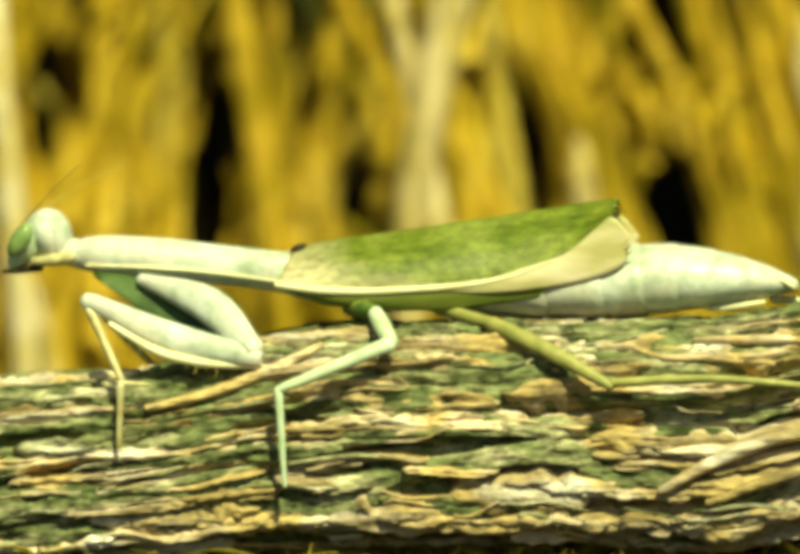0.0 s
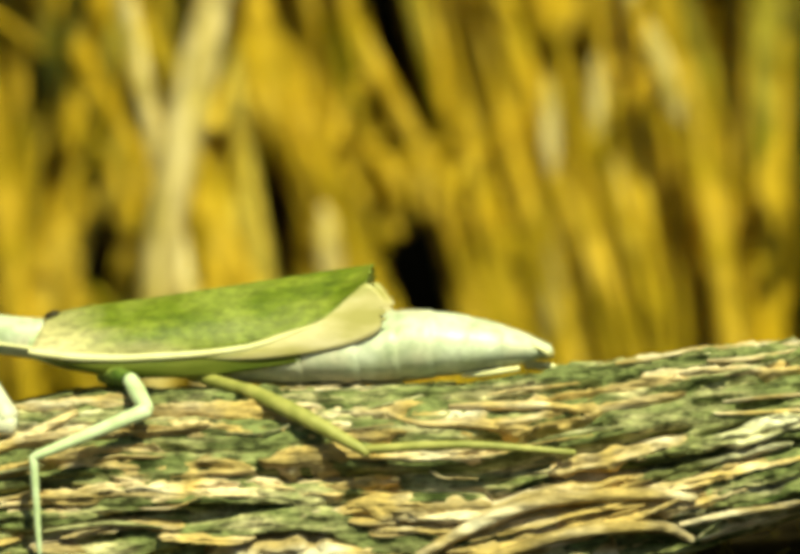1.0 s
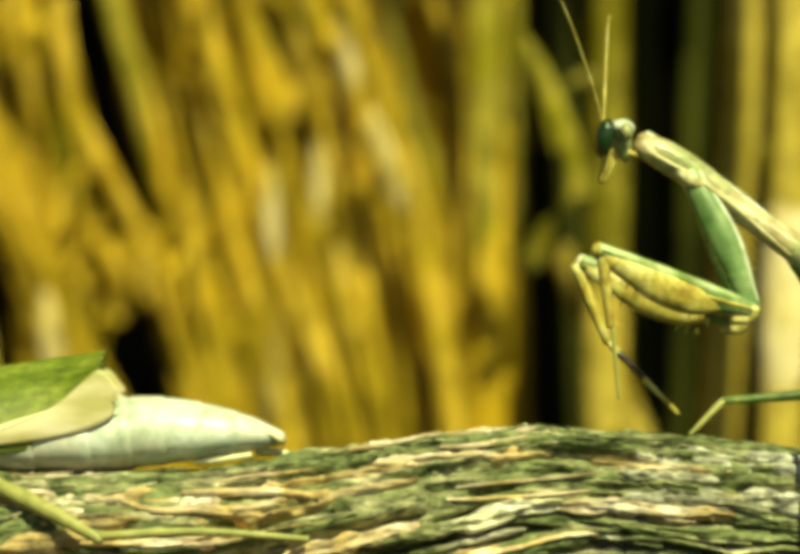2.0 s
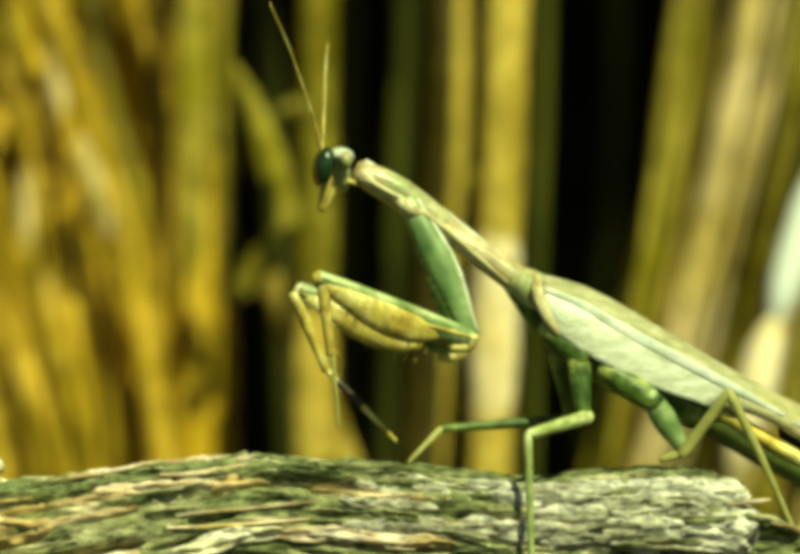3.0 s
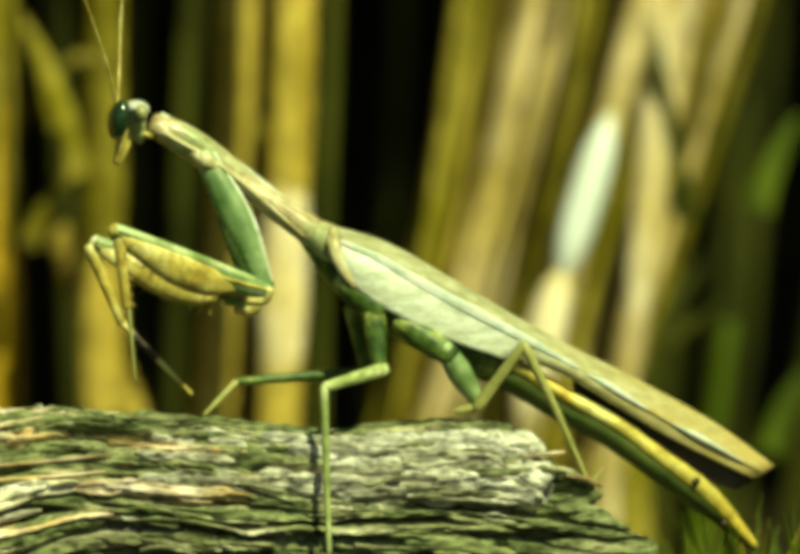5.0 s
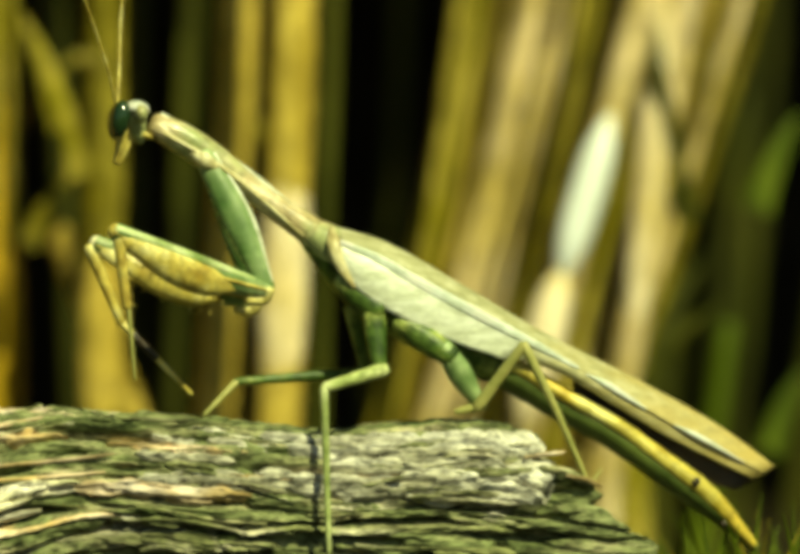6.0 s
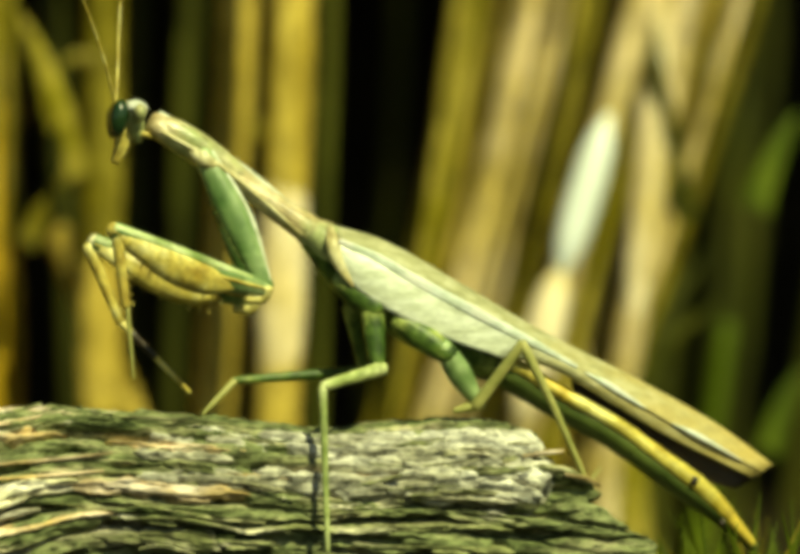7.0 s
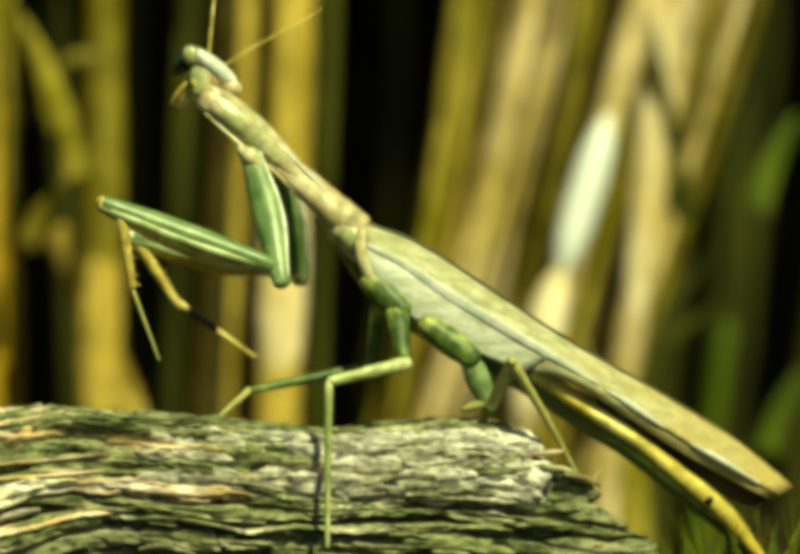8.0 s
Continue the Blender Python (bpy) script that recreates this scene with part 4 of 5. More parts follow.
def pale_mantis():
    m = thing("pale_mantis", (-38.91, 0.00, 42.91), "stout whitish-green female praying mantis with short green wings on the log", "mantis", "mantises on the log")
    # thorax and head
    pro = part("prothorax", tube([(-65.43, 0.00, 48.61), (-63.37, 0.00, 48.49), (-59.27, 0.00, 48.22), (-55.18, 0.00, 47.78), (-51.91, 0.00, 47.47), (-48.57, 0.00, 47.15)],
                          [(1.15, 1.2), (1.58, 1.8), (1.68, 1.7), (1.56, 1.3), (1.5, 1.3), (1.66, 1.6)], sides=18), IVORY, m, "pale ivory prothorax", origin=(-48.57, 0.00, 47.15))
    part("keel", tube([(-64.75, -0.30, 49.79), (-59.23, -0.20, 49.72), (-54.36, 0.00, 49.16), (-49.26, 0.00, 48.68)], [0.16, 0.2, 0.2, 0.14], sides=8), IVORY, pro)
    part("lateral_ridge", tube([(-64.52, -1.60, 47.71), (-59.01, -1.55, 47.52), (-54.17, -1.25, 47.12), (-49.06, -1.50, 46.46)], [0.14, 0.17, 0.16, 0.12], sides=8), CREAM, pro)
    head = part("head", egg((-67.65, 0.00, 50.03), (2.05, 2.3, 2.25), 0.30, -30), IVORY, m, "pale triangular head", origin=(-65.84, 0.00, 48.90))
    part("face", tube([(-67.97, 0.00, 50.92), (-69.46, 0.00, 49.30), (-70.70, 0.00, 47.67)], [(1.3, 1.9), (1.35, 1.5), (0.55, 0.7)], sides=14), LEG_PALE, head, "greenish face")
    part("cheek", tube([(-65.62, -1.20, 48.31), (-67.24, -1.30, 48.11), (-68.94, -1.00, 48.02)], [(0.4, 0.5), (0.5, 0.6), (0.3, 0.4)], sides=10), LEG_TAN, head)
    part("mandible", tube([(-68.52, 0.00, 47.51), (-69.96, 0.00, 47.30), (-71.45, 0.00, 47.14)], [(0.35, 0.9), (0.3, 0.7), (0.16, 0.4)], sides=10), DARK, head, "dark mandible")
    for s in (-1, 1):
        part("eye", egg(Vector((-69.79, 0.00, 49.70)) + Vector((0, s * 1.75, 0)), (0.8, 0.75, 1.5), 0.1, 32), EYE_PALE, head, "pale green compound eye")
        part("antenna", tube([Vector((-69.95, 0.00, 50.92)) + Vector((0, s * 0.6, 0)), Vector((-66.65, 0.00, 53.76)) + Vector((0, s * 4, 0)), Vector((-63.36, 0.00, 55.79)) + Vector((0, s * 9, 0))],
                             [0.06, 0.04, 0.02], sides=6), LEG_OLIVE, head)
    part("neck", tube([(-66.46, 0.00, 48.81), (-64.81, 0.00, 48.49)], [1.1, 1.25], sides=12), IVORY, m)
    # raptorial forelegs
    # the far foreleg is dark green, its shadow put into the colour
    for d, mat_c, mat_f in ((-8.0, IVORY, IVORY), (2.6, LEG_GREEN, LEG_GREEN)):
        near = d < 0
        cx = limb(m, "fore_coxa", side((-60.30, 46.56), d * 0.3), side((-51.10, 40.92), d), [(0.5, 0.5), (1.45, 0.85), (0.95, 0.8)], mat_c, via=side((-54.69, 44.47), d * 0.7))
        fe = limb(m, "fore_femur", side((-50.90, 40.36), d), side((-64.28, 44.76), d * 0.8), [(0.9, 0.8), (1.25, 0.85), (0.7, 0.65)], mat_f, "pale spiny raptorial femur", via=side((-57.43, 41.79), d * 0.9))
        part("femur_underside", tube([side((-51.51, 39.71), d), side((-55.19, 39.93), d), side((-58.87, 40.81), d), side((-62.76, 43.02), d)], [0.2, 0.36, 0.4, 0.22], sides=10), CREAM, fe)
        if near:
            part("knee", egg(side((-64.53, 44.76), d * 0.8), (0.62, 0.6, 0.68)), IVORY, fe)
            spines(fe, "spine", side((-61.94, 42.42), d), side((-53.55, 39.54), d), 11, 1.0, (-0.35, -0.1, -0.95), LEG_YELLOW)
            part("inner_groove", sheet([(-64.06, -1.20, 47.22), (-58.94, -2.00, 46.53), (-54.63, -3.60, 44.57), (-51.05, -6.00, 42.07)],
                                       [(-63.70, -1.80, 46.70), (-58.71, -3.40, 43.60), (-54.48, -4.60, 42.00), (-50.99, -6.40, 40.77)], 0.1), DEEP_GREEN, cx, "dark green inner face")
            limb(m, "fore_tibia", (-63.38, -6.40, 44.62), (-60.26, -8.60, 38.84), [0.42, 0.34, 0.28], LEG_TAN)
            limb(m, "fore_tarsus", (-60.34, -8.60, 38.76), (-60.44, -9.00, 33.71), [0.3, 0.26, 0.2], LEG_TAN)
            limb(m, "fore_claw", (-60.18, -8.60, 38.68), (-58.05, -8.40, 38.56), [0.26, 0.2, 0.1], LEG_TAN)
        else:
            limb(m, "fore_tibia", (-64.32, 3.00, 43.94), (-59.45, 1.00, 39.55), [0.4, 0.34, 0.26], LEG_OLIVE)
            limb(m, "fore_tarsus", (-59.45, 1.00, 39.55), (-57.57, -3.00, 38.72), [0.26, 0.22, 0.16], LEG_OLIVE)
    # thorax under the wings, abdomen
    part("pterothorax", tube([(-49.14, 0.00, 47.11), (-45.40, 0.00, 46.59), (-40.53, 0.00, 46.20), (-34.86, 0.00, 46.14)], [(1.5, 1.6), (2.0, 2.4), (2.1, 2.8), (1.8, 2.8)], sides=18), LEG_PALE, m)
    ab_path = [(-40.53, 0.00, 45.72), (-34.86, 0.00, 45.74), (-28.82, 0.00, 45.83), (-22.80, 0.00, 46.37), (-18.79, 0.00, 46.78), (-14.80, 0.00, 46.79), (-11.21, 0.00, 46.60), (-8.43, 0.00, 46.29)]
    ab_rad = [(1.4, 2.6), (1.75, 3.1), (2.3, 3.9), (2.8, 4.15), (2.75, 3.9), (2.25, 3.2), (1.45, 2.2), (0.5, 0.9)]
    ab = part("abdomen", tube(ab_path, [(a * 0.94, b * 0.94) for a, b in ab_rad], sides=20), IVORY, m, "swollen whitish abdomen")
    segments(ab, ab_path, ab_rad, IVORY, 10)
    part("cercus", tube([(-10.6, -1.00, 47.0), (-9.4, -1.20, 46.7), (-8.4, -1.40, 46.1)], [0.35, 0.3, 0.1], sides=8), CREAM, ab)
    part("cercus", tube([(-10.25, 1.00, 45.18), (-8.46, 1.20, 45.06), (-6.86, 1.40, 44.58)], [0.35, 0.3, 0.1], sides=8), CREAM, ab)
    part("tail_plate", tube([(-12.6, 0, 46.75), (-10.4, 0, 46.45), (-8.2, 0, 46.05)], [(1.25, 2.0), (1.0, 1.6), (0.35, 0.7)], sides=14), LEG_TAN, ab, "tan tail plate")
    part("belly_fringe", tube([(-15.14, -1.20, 44.39), (-13.16, -1.20, 44.63), (-10.78, -1.00, 44.95)], [0.15, 0.3, 0.2], sides=8), CREAM, ab)
    # wings: green blade, cream vein, olive margin, pale rear membrane
    top = [(-47.92, 0.00, 49.09), (-45.40, 0.00, 49.70), (-42.15, 0.00, 50.15), (-38.91, 0.00, 50.59), (-34.87, 0.00, 51.20), (-30.84, 0.00, 51.81), (-26.81, 0.00, 52.45), (-24.41, 0.00, 52.78), (-22.24, 0.00, 53.10)]
    vein = [(-48.81, 0.00, 46.26), (-45.40, 0.00, 45.87), (-42.15, 0.00, 45.76), (-38.91, 0.00, 45.89), (-34.86, 0.00, 46.18), (-30.83, 0.00, 46.83), (-26.81, 0.00, 48.25), (-24.40, 0.00, 49.85), (-22.32, 0.00, 51.78)]
    low = [(-47.02, 0.00, 45.38), (-43.77, 0.00, 44.58), (-40.53, 0.00, 44.27), (-37.29, 0.00, 44.28), (-34.06, 0.00, 44.49), (-30.83, 0.00, 44.95), (-27.61, 0.00, 45.44)]
    vein_low = [(-48.57, 0.00, 46.18), (-45.40, 0.00, 45.75), (-42.15, 0.00, 45.64), (-38.91, 0.00, 45.77), (-35.67, 0.00, 46.02), (-32.44, 0.00, 46.35), (-27.61, 0.00, 46.56)]
    pale_top = [(-37.20, 0.00, 46.20), (-32.44, 0.00, 46.75), (-29.22, 0.00, 47.70), (-26.01, 0.00, 48.77), (-23.60, 0.00, 50.78), (-22.32, 0.00, 51.62), (-20.96, 0.00, 50.10)]
    pale_low = [(-37.20, 0.00, 45.75), (-32.44, 0.00, 45.66), (-29.22, 0.00, 45.87), (-26.01, 0.00, 46.32), (-23.60, 0.00, 46.89), (-21.92, 0.00, 47.62), (-21.12, 0.00, 48.50)]
    deep = lambda pts, d: [(p[0], d, p[2]) for p in pts]
    for s in (-1, 1):
        fw = part("forewing", sheet(deep(top, -0.25 if s < 0 else 0.9), deep(vein, s * 4.25), 1.3, ragged=0.25), WING_GREEN, m, "leaf-green forewing with a cream edge vein")
        part("vein", tube(deep(vein[:7], s * 4.3), [0.28, 0.34, 0.32, 0.30, 0.28, 0.24, 0.10], sides=8), CREAM, fw, "cream vein")
        part("wing_margin", sheet(deep(vein_low, s * 4.3), deep(low, s * 3.9), 0.2), WING_OLIVE, fw)
        part("hindwing", sheet(deep(pale_top, s * 4.3), deep(pale_low, s * 4.3), 0.18, ragged=0.35), WING_PALE, m, "pale yellow hindwing membrane")
    part("wing_hinge", egg((-47.59, -0.60, 49.10), (0.7, 0.7, 0.3), 0, -22), DARK, m, "dark wing hinge")
    # walking legs on the camera side, and stubs of the far ones
    limb(m, "middle_coxa", (-43.06, -2.50, 44.58), (-40.75, -5.80, 44.12), [0.9, 0.8, 0.6], LEG_GREEN)
    limb(m, "middle_femur", (-40.75, -5.80, 44.12), (-38.92, -10.00, 41.99), [(0.62, 0.6), (0.72, 0.6), (0.55, 0.5)], LEG_PALE)
    limb(m, "middle_tibia", (-39.00, -10.00, 41.91), (-47.44, -11.00, 38.39), [(0.62, 0.5), (0.5, 0.45), (0.36, 0.36)], LEG_PALE)
    limb(m, "middle_tarsus", (-47.56, -11.00, 38.39), (-47.20, -10.20, 30.85), [0.34, 0.28, 0.2], LEG_PALE)
    limb(m, "hind_coxa", (-36.23, -2.50, 44.44), (-31.30, -6.00, 43.29), [0.5, 0.5, 0.5], LEG_OLIVE)
    limb(m, "hind_femur", (-31.55, -6.40, 43.38), (-21.92, -10.60, 38.77), [(0.6, 0.6), (0.66, 0.55), (0.4, 0.4)], LEG_OLIVE, via=(-26.92, -9.00, 41.37))
    limb(m, "hind_tibia", (-21.92, -10.60, 39.04), (-6.17, -10.00, 38.79), [0.36, 0.32, 0.24], LEG_OLIVE, via=(-14.35, -10.60, 39.39))
    limb(m, "middle_leg", (-43.67, 2.50, 44.43), (-42.91, 6.50, 42.06), [0.6, 0.6, 0.4], LEG_GREEN)
    limb(m, "hind_leg", (-35.11, 2.50, 44.30), (-31.43, 7.00, 42.09), [0.6, 0.6, 0.4], LEG_GREEN)
    return m


pale_mantis()

KEYED = []          # (part, thing, rest a, rest b, rows of (t, a, b), rolls in degrees) of the second mantis


def joint(parent, name, radii, material, a, b, moves, label="", via=None, sides=12, rolls=()):
    """A limb segment that swings later on: moves are (t, a, b)."""
    ob = limb(parent, name, a, b, radii, material, label, via, sides)
    KEYED.append((ob, parent, Vector(a), Vector(b), [(t, Vector(p), Vector(q)) for t, p, q in moves], rolls))
    return ob


BODY_A, BODY_B = (33.84, 0.00, 60.82), (69.10, 0.00, 41.80)
BODY_MOVES = [(7.7, (34.00, 0.00, 60.70), (69.30, 0.00, 41.76)), (7.8, (34.48, 0.00, 60.94), (69.63, 0.00, 41.52)), (7.9, (35.45, 0.00, 60.82), (70.38, 0.00, 40.91)), (8.0, (36.42, 0.00, 60.94), (70.79, 0.00, 39.97))]


def rides(ob, parent):
    """Marks a part that goes along with the second mantis's trunk."""
    KEYED.append((ob, parent, Vector(BODY_A), Vector(BODY_B), [(t, Vector(p), Vector(q)) for t, p, q in BODY_MOVES], (0, 3, 7, 12)))
    return ob


def green_mantis():
    m = thing("green_mantis", (38.28, 0.00, 45.54), "slender green and tan praying mantis rearing on the log end", "mantis", "mantises on the log")
    # trunk
    rides(part("pterothorax", tube([(32.22, 0.00, 60.54), (34.24, 0.00, 58.81), (37.07, 0.00, 56.00), (41.52, 0.00, 53.18), (46.39, 0.00, 50.48)], [(1.2, 1.3), (1.9, 1.9), (2.0, 2.1), (1.9, 2.1), (1.5, 1.9)], sides=18), LEG_GREEN, m, "green thorax", origin=BODY_A), m)
    rides(part("mesothorax", tube([(31.90, 0.00, 60.94), (33.43, 0.00, 59.89), (34.56, 0.00, 58.21)], [(1.2, 1.5), (1.62, 2.05), (1.35, 2.0)], sides=16), BODY_TAN, m, "tan front of the thorax", origin=BODY_A), m)
    path = [(43.95, 0.00, 51.77), (48.02, 0.00, 49.67), (52.09, 0.00, 47.24), (56.17, 0.00, 44.97), (60.26, 0.00, 42.04), (64.37, 0.00, 39.11), (67.74, 0.00, 35.77)]
    rad = [(1.4, 1.8), (1.35, 1.7), (1.3, 1.6), (1.22, 1.6), (1.2, 1.5), (1.1, 1.3), (0.35, 0.4)]
    ab = rides(part("abdomen", tube(path, [(a * 0.95, b * 0.95) for a, b in rad], sides=18), ABDOMEN_DARK, m, "yellow abdomen with a dark green underside", origin=BODY_A), m)
    segments(ab, path, rad, ABDOMEN_DARK, 9)
    part("tergite", tube([(47.90, -0.90, 50.49), (51.96, -0.90, 48.07), (56.05, -0.80, 45.76), (60.15, -0.70, 42.79), (63.85, -0.60, 39.95), (67.52, -0.30, 36.07)], [(0.7, 1.2), (0.7, 1.2), (0.72, 1.15), (0.78, 1.1), (0.85, 1.0), (0.35, 0.4)], sides=14), ABDOMEN_YELLOW, ab, "bright yellow flank")
    part("spot", egg((62.58, -1.75, 41.13), (0.32, 0.2, 0.42), 0, 30), DARK, ab)
    part("spot", egg((64.91, -1.55, 37.80), (0.3, 0.2, 0.3), 0, 30), DARK, ab)
    # wings
    dorsal = [(34.00, -0.40, 61.37), (38.22, -0.60, 60.05), (43.87, -0.70, 56.88), (50.38, -0.60, 53.14), (58.15, -0.40, 49.26), (64.32, -0.30, 45.84), (69.27, -0.20, 42.34)]
    stripe = [(34.15, -2.60, 59.94), (37.17, -2.90, 58.58), (40.76, -3.10, 56.51), (47.62, -3.00, 52.91), (52.93, -2.60, 50.10), (59.93, -2.00, 46.06), (68.13, -1.00, 41.80)]
    edge = [(33.51, -2.60, 59.62), (35.17, -2.90, 56.59), (37.54, -3.20, 54.83), (41.55, -3.20, 52.80), (47.13, -3.00, 50.84)]
    stripe_a = [(33.99, -2.60, 59.86), (36.37, -2.90, 58.98), (39.56, -3.10, 57.15), (43.98, -3.10, 54.79), (49.03, -3.00, 52.11)]
    edge_b = [(47.64, -2.80, 50.99), (50.09, -2.60, 50.35), (52.96, -2.40, 49.06), (60.00, -1.60, 44.92), (67.41, -0.90, 41.32)]
    stripe_b = [(48.84, -2.90, 52.27), (50.88, -2.80, 51.19), (53.75, -2.50, 49.70), (60.37, -1.80, 45.81), (68.31, -0.90, 41.80)]
    far = lambda pts: [(p[0], 0.6 - p[1], p[2]) for p in pts]
    for flip in (lambda p: p, far):
        fw = rides(part("forewing", sheet(flip(dorsal), flip(stripe), 0.3), WING_TAN, m, "tan and grey-green forewing folded along the back", origin=BODY_A), m)
        if flip is far:
            continue
        part("costal_field", sheet(flip(stripe_a), flip(edge), 0.25), WING_GREY, fw, "pale grey-green wing field")
        part("wing_base", tube([(33.54, -1.40, 61.16), (33.61, -2.45, 59.94), (34.22, -2.75, 58.10), (35.17, -2.85, 56.59)], [(0.3, 0.2), (0.55, 0.3), (0.45, 0.28), (0.2, 0.12)], sides=12), LEG_TAN, fw, "tan wing base")
        part("rear_field", sheet(flip(stripe_b), flip(edge_b), 0.25), WING_TAN, fw)
        # vein whitened and widened to carry the highlight along it
        part("vein", tube([Vector(p) + Vector((0, -0.08, 0.12)) for p in flip(stripe[:5])], [(0.22, 0.07), (0.36, 0.08), (0.42, 0.08), (0.36, 0.08), (0.15, 0.06)], sides=14), IVORY, fw, "whitish vein with its highlight in the colour")
        # the wing's gloss, painted as flat ivory streaks
        for a, b, w in ((stripe[3], stripe[4], 0.34), (stripe[4], stripe[5], 0.28), (stripe[5], stripe[6], 0.22)):
            p, q = Vector(a) + Vector((0, -0.06, 0.05)), Vector(b) + Vector((0, -0.06, 0.05))
            part("painted_gloss", tube([p.lerp(q, 0.1), p.lerp(q, 0.35) + Vector((0, -0.05, 0.1)), p.lerp(q, 0.6) + Vector((0, -0.05, 0.05)), p.lerp(q, 0.8)], [(0.05, 0.05), (w, 0.12), (w * 0.7, 0.12), (0.05, 0.05)], sides=10), IVORY, fw, "whitish streak painted for gloss on the wing")
    # dark sheet added as a hindwing; it paints the shade above the abdomen
    rides(part("hindwing", sheet([(52.94, 0.20, 49.26), (56.20, 0.20, 47.31), (60.69, 0.10, 44.79), (64.39, 0.10, 42.83), (67.86, 0.00, 41.28)],
                                 [(53.17, 0.40, 47.88), (56.24, 0.40, 46.01), (60.73, 0.30, 42.84), (63.79, 0.20, 41.05), (66.24, 0.10, 40.39)], 0.1, ragged=0.2), DARK, m, "hindwing sheet painted dark for the shade under the forewing", origin=BODY_A), m)
    # prothorax and head
    pro = joint(m, "prothorax", [(1.25, 1.5), (0.86, 1.3), (0.92, 1.3)], BODY_TAN, (32.95, 0.00, 60.38), (19.77, 0.00, 69.24),
                [(7.7, (33.19, 0.00, 60.46), (19.93, 0.00, 68.76)), (7.8, (33.84, 0.00, 60.82), (20.25, 0.00, 68.12)), (7.9, (34.89, 0.00, 60.82), (20.97, 0.00, 68.76)), (8.0, (35.86, 0.00, 61.02), (24.18, 0.00, 71.22))],
                "tan-green slender prothorax", via=(25.99, 0.00, 65.09), sides=16, rolls=(0, -12, -30, -50))
    part("shield", tube([(19.77, 0.00, 69.40), (21.78, 0.00, 68.52), (24.38, 0.00, 66.85), (28.20, 0.00, 63.98)], [(0.85, 1.1), (1.0, 1.38), (1.0, 1.32), (0.62, 0.95)], sides=16), BODY_TAN, pro)
    part("keel", tube([(20.25, 0.00, 70.20), (23.78, 0.00, 68.13), (26.99, 0.00, 65.82), (31.82, 0.00, 62.02)], [0.13, 0.18, 0.18, 0.15], sides=8), WING_GREY, pro)
    part("lateral_ridge", tube([(20.30, -1.25, 68.63), (23.67, -1.62, 66.72), (26.89, -1.30, 64.42), (31.31, -1.20, 60.60)], [0.14, 0.2, 0.16, 0.15], sides=8), LEG_TAN, pro)
    head = part("head", egg((18.09, 0.00, 69.47), (1.35, 2.1, 1.75), 0.55, -20), BODY_TAN, m, "small triangular head", origin=(19.17, 0.00, 69.59))
    part("vertex", egg((18.25, 0.00, 70.51), (1.05, 2.45, 0.75), 0, 0), IVORY, head, "pale crown of the head")
    part("face", tube([(17.30, 0.00, 68.79), (17.18, 0.00, 67.59), (16.66, 0.00, 66.38)], [(0.75, 1.3), (0.6, 0.9), (0.3, 0.45)], sides=12), LEG_YELLOW, head, "yellow face and mouthparts")
    part("palp", tube([(17.74, -0.80, 68.36), (17.41, -0.90, 67.36), (16.86, -0.70, 66.24)], [0.25, 0.24, 0.14], sides=8), LEG_YELLOW, head)
    part("palp", tube([(18.46, -0.60, 68.65), (19.14, -0.70, 68.49), (19.75, -0.40, 68.26)], [0.2, 0.22, 0.1], sides=8), LEG_YELLOW, head)
    for s in (-1, 1):
        part("eye", egg(Vector((16.90, 0.00, 69.70)) + Vector((0, s * 2.05, 0)), (0.8, 0.95, 1.5), 0.15, 8), EYE, head, "dark green compound eye")
        part("eye_rim", egg(Vector((18.49, 0.00, 70.11)) + Vector((0, s * 2.0, 0)), (0.6, 0.95, 0.75), 0.2), BODY_TAN, head)
    part("antenna", tube([(16.63, -0.60, 70.96), (15.88, -2.20, 73.66), (13.98, -5.00, 78.63), (12.34, -7.00, 82.01)], [0.13, 0.1, 0.08, 0.05], sides=6), LEG_YELLOW, head)
    part("antenna", tube([(16.84, 0.60, 71.01), (17.06, 1.80, 74.28), (17.29, 3.40, 78.00), (17.48, 4.00, 79.66)], [0.11, 0.09, 0.07, 0.04], sides=6), LEG_YELLOW, head)
    head_rows = [(0, (19.17, 0.00, 69.59), 0, 0), (7.6, (19.17, 0.00, 69.51), 0, 0), (7.7, (19.29, 0.00, 68.99), -4, -22), (7.8, (19.61, 0.00, 68.52), -2, -48),
                 (7.9, (20.49, 0.00, 69.16), 6, -70), (8.0, (24.1, 0.00, 73.0), 38, -84)]
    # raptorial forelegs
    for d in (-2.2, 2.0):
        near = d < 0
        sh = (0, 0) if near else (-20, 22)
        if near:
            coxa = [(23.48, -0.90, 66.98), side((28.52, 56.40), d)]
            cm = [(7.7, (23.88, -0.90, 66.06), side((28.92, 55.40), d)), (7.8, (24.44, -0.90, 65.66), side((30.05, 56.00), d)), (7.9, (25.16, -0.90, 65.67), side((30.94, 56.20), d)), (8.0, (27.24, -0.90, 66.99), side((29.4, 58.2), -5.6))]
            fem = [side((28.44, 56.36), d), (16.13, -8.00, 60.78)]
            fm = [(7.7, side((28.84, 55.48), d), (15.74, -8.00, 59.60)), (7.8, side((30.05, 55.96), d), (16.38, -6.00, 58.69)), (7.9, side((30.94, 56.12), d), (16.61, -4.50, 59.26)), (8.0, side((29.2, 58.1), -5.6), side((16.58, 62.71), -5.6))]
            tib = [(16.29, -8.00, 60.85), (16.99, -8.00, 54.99)]
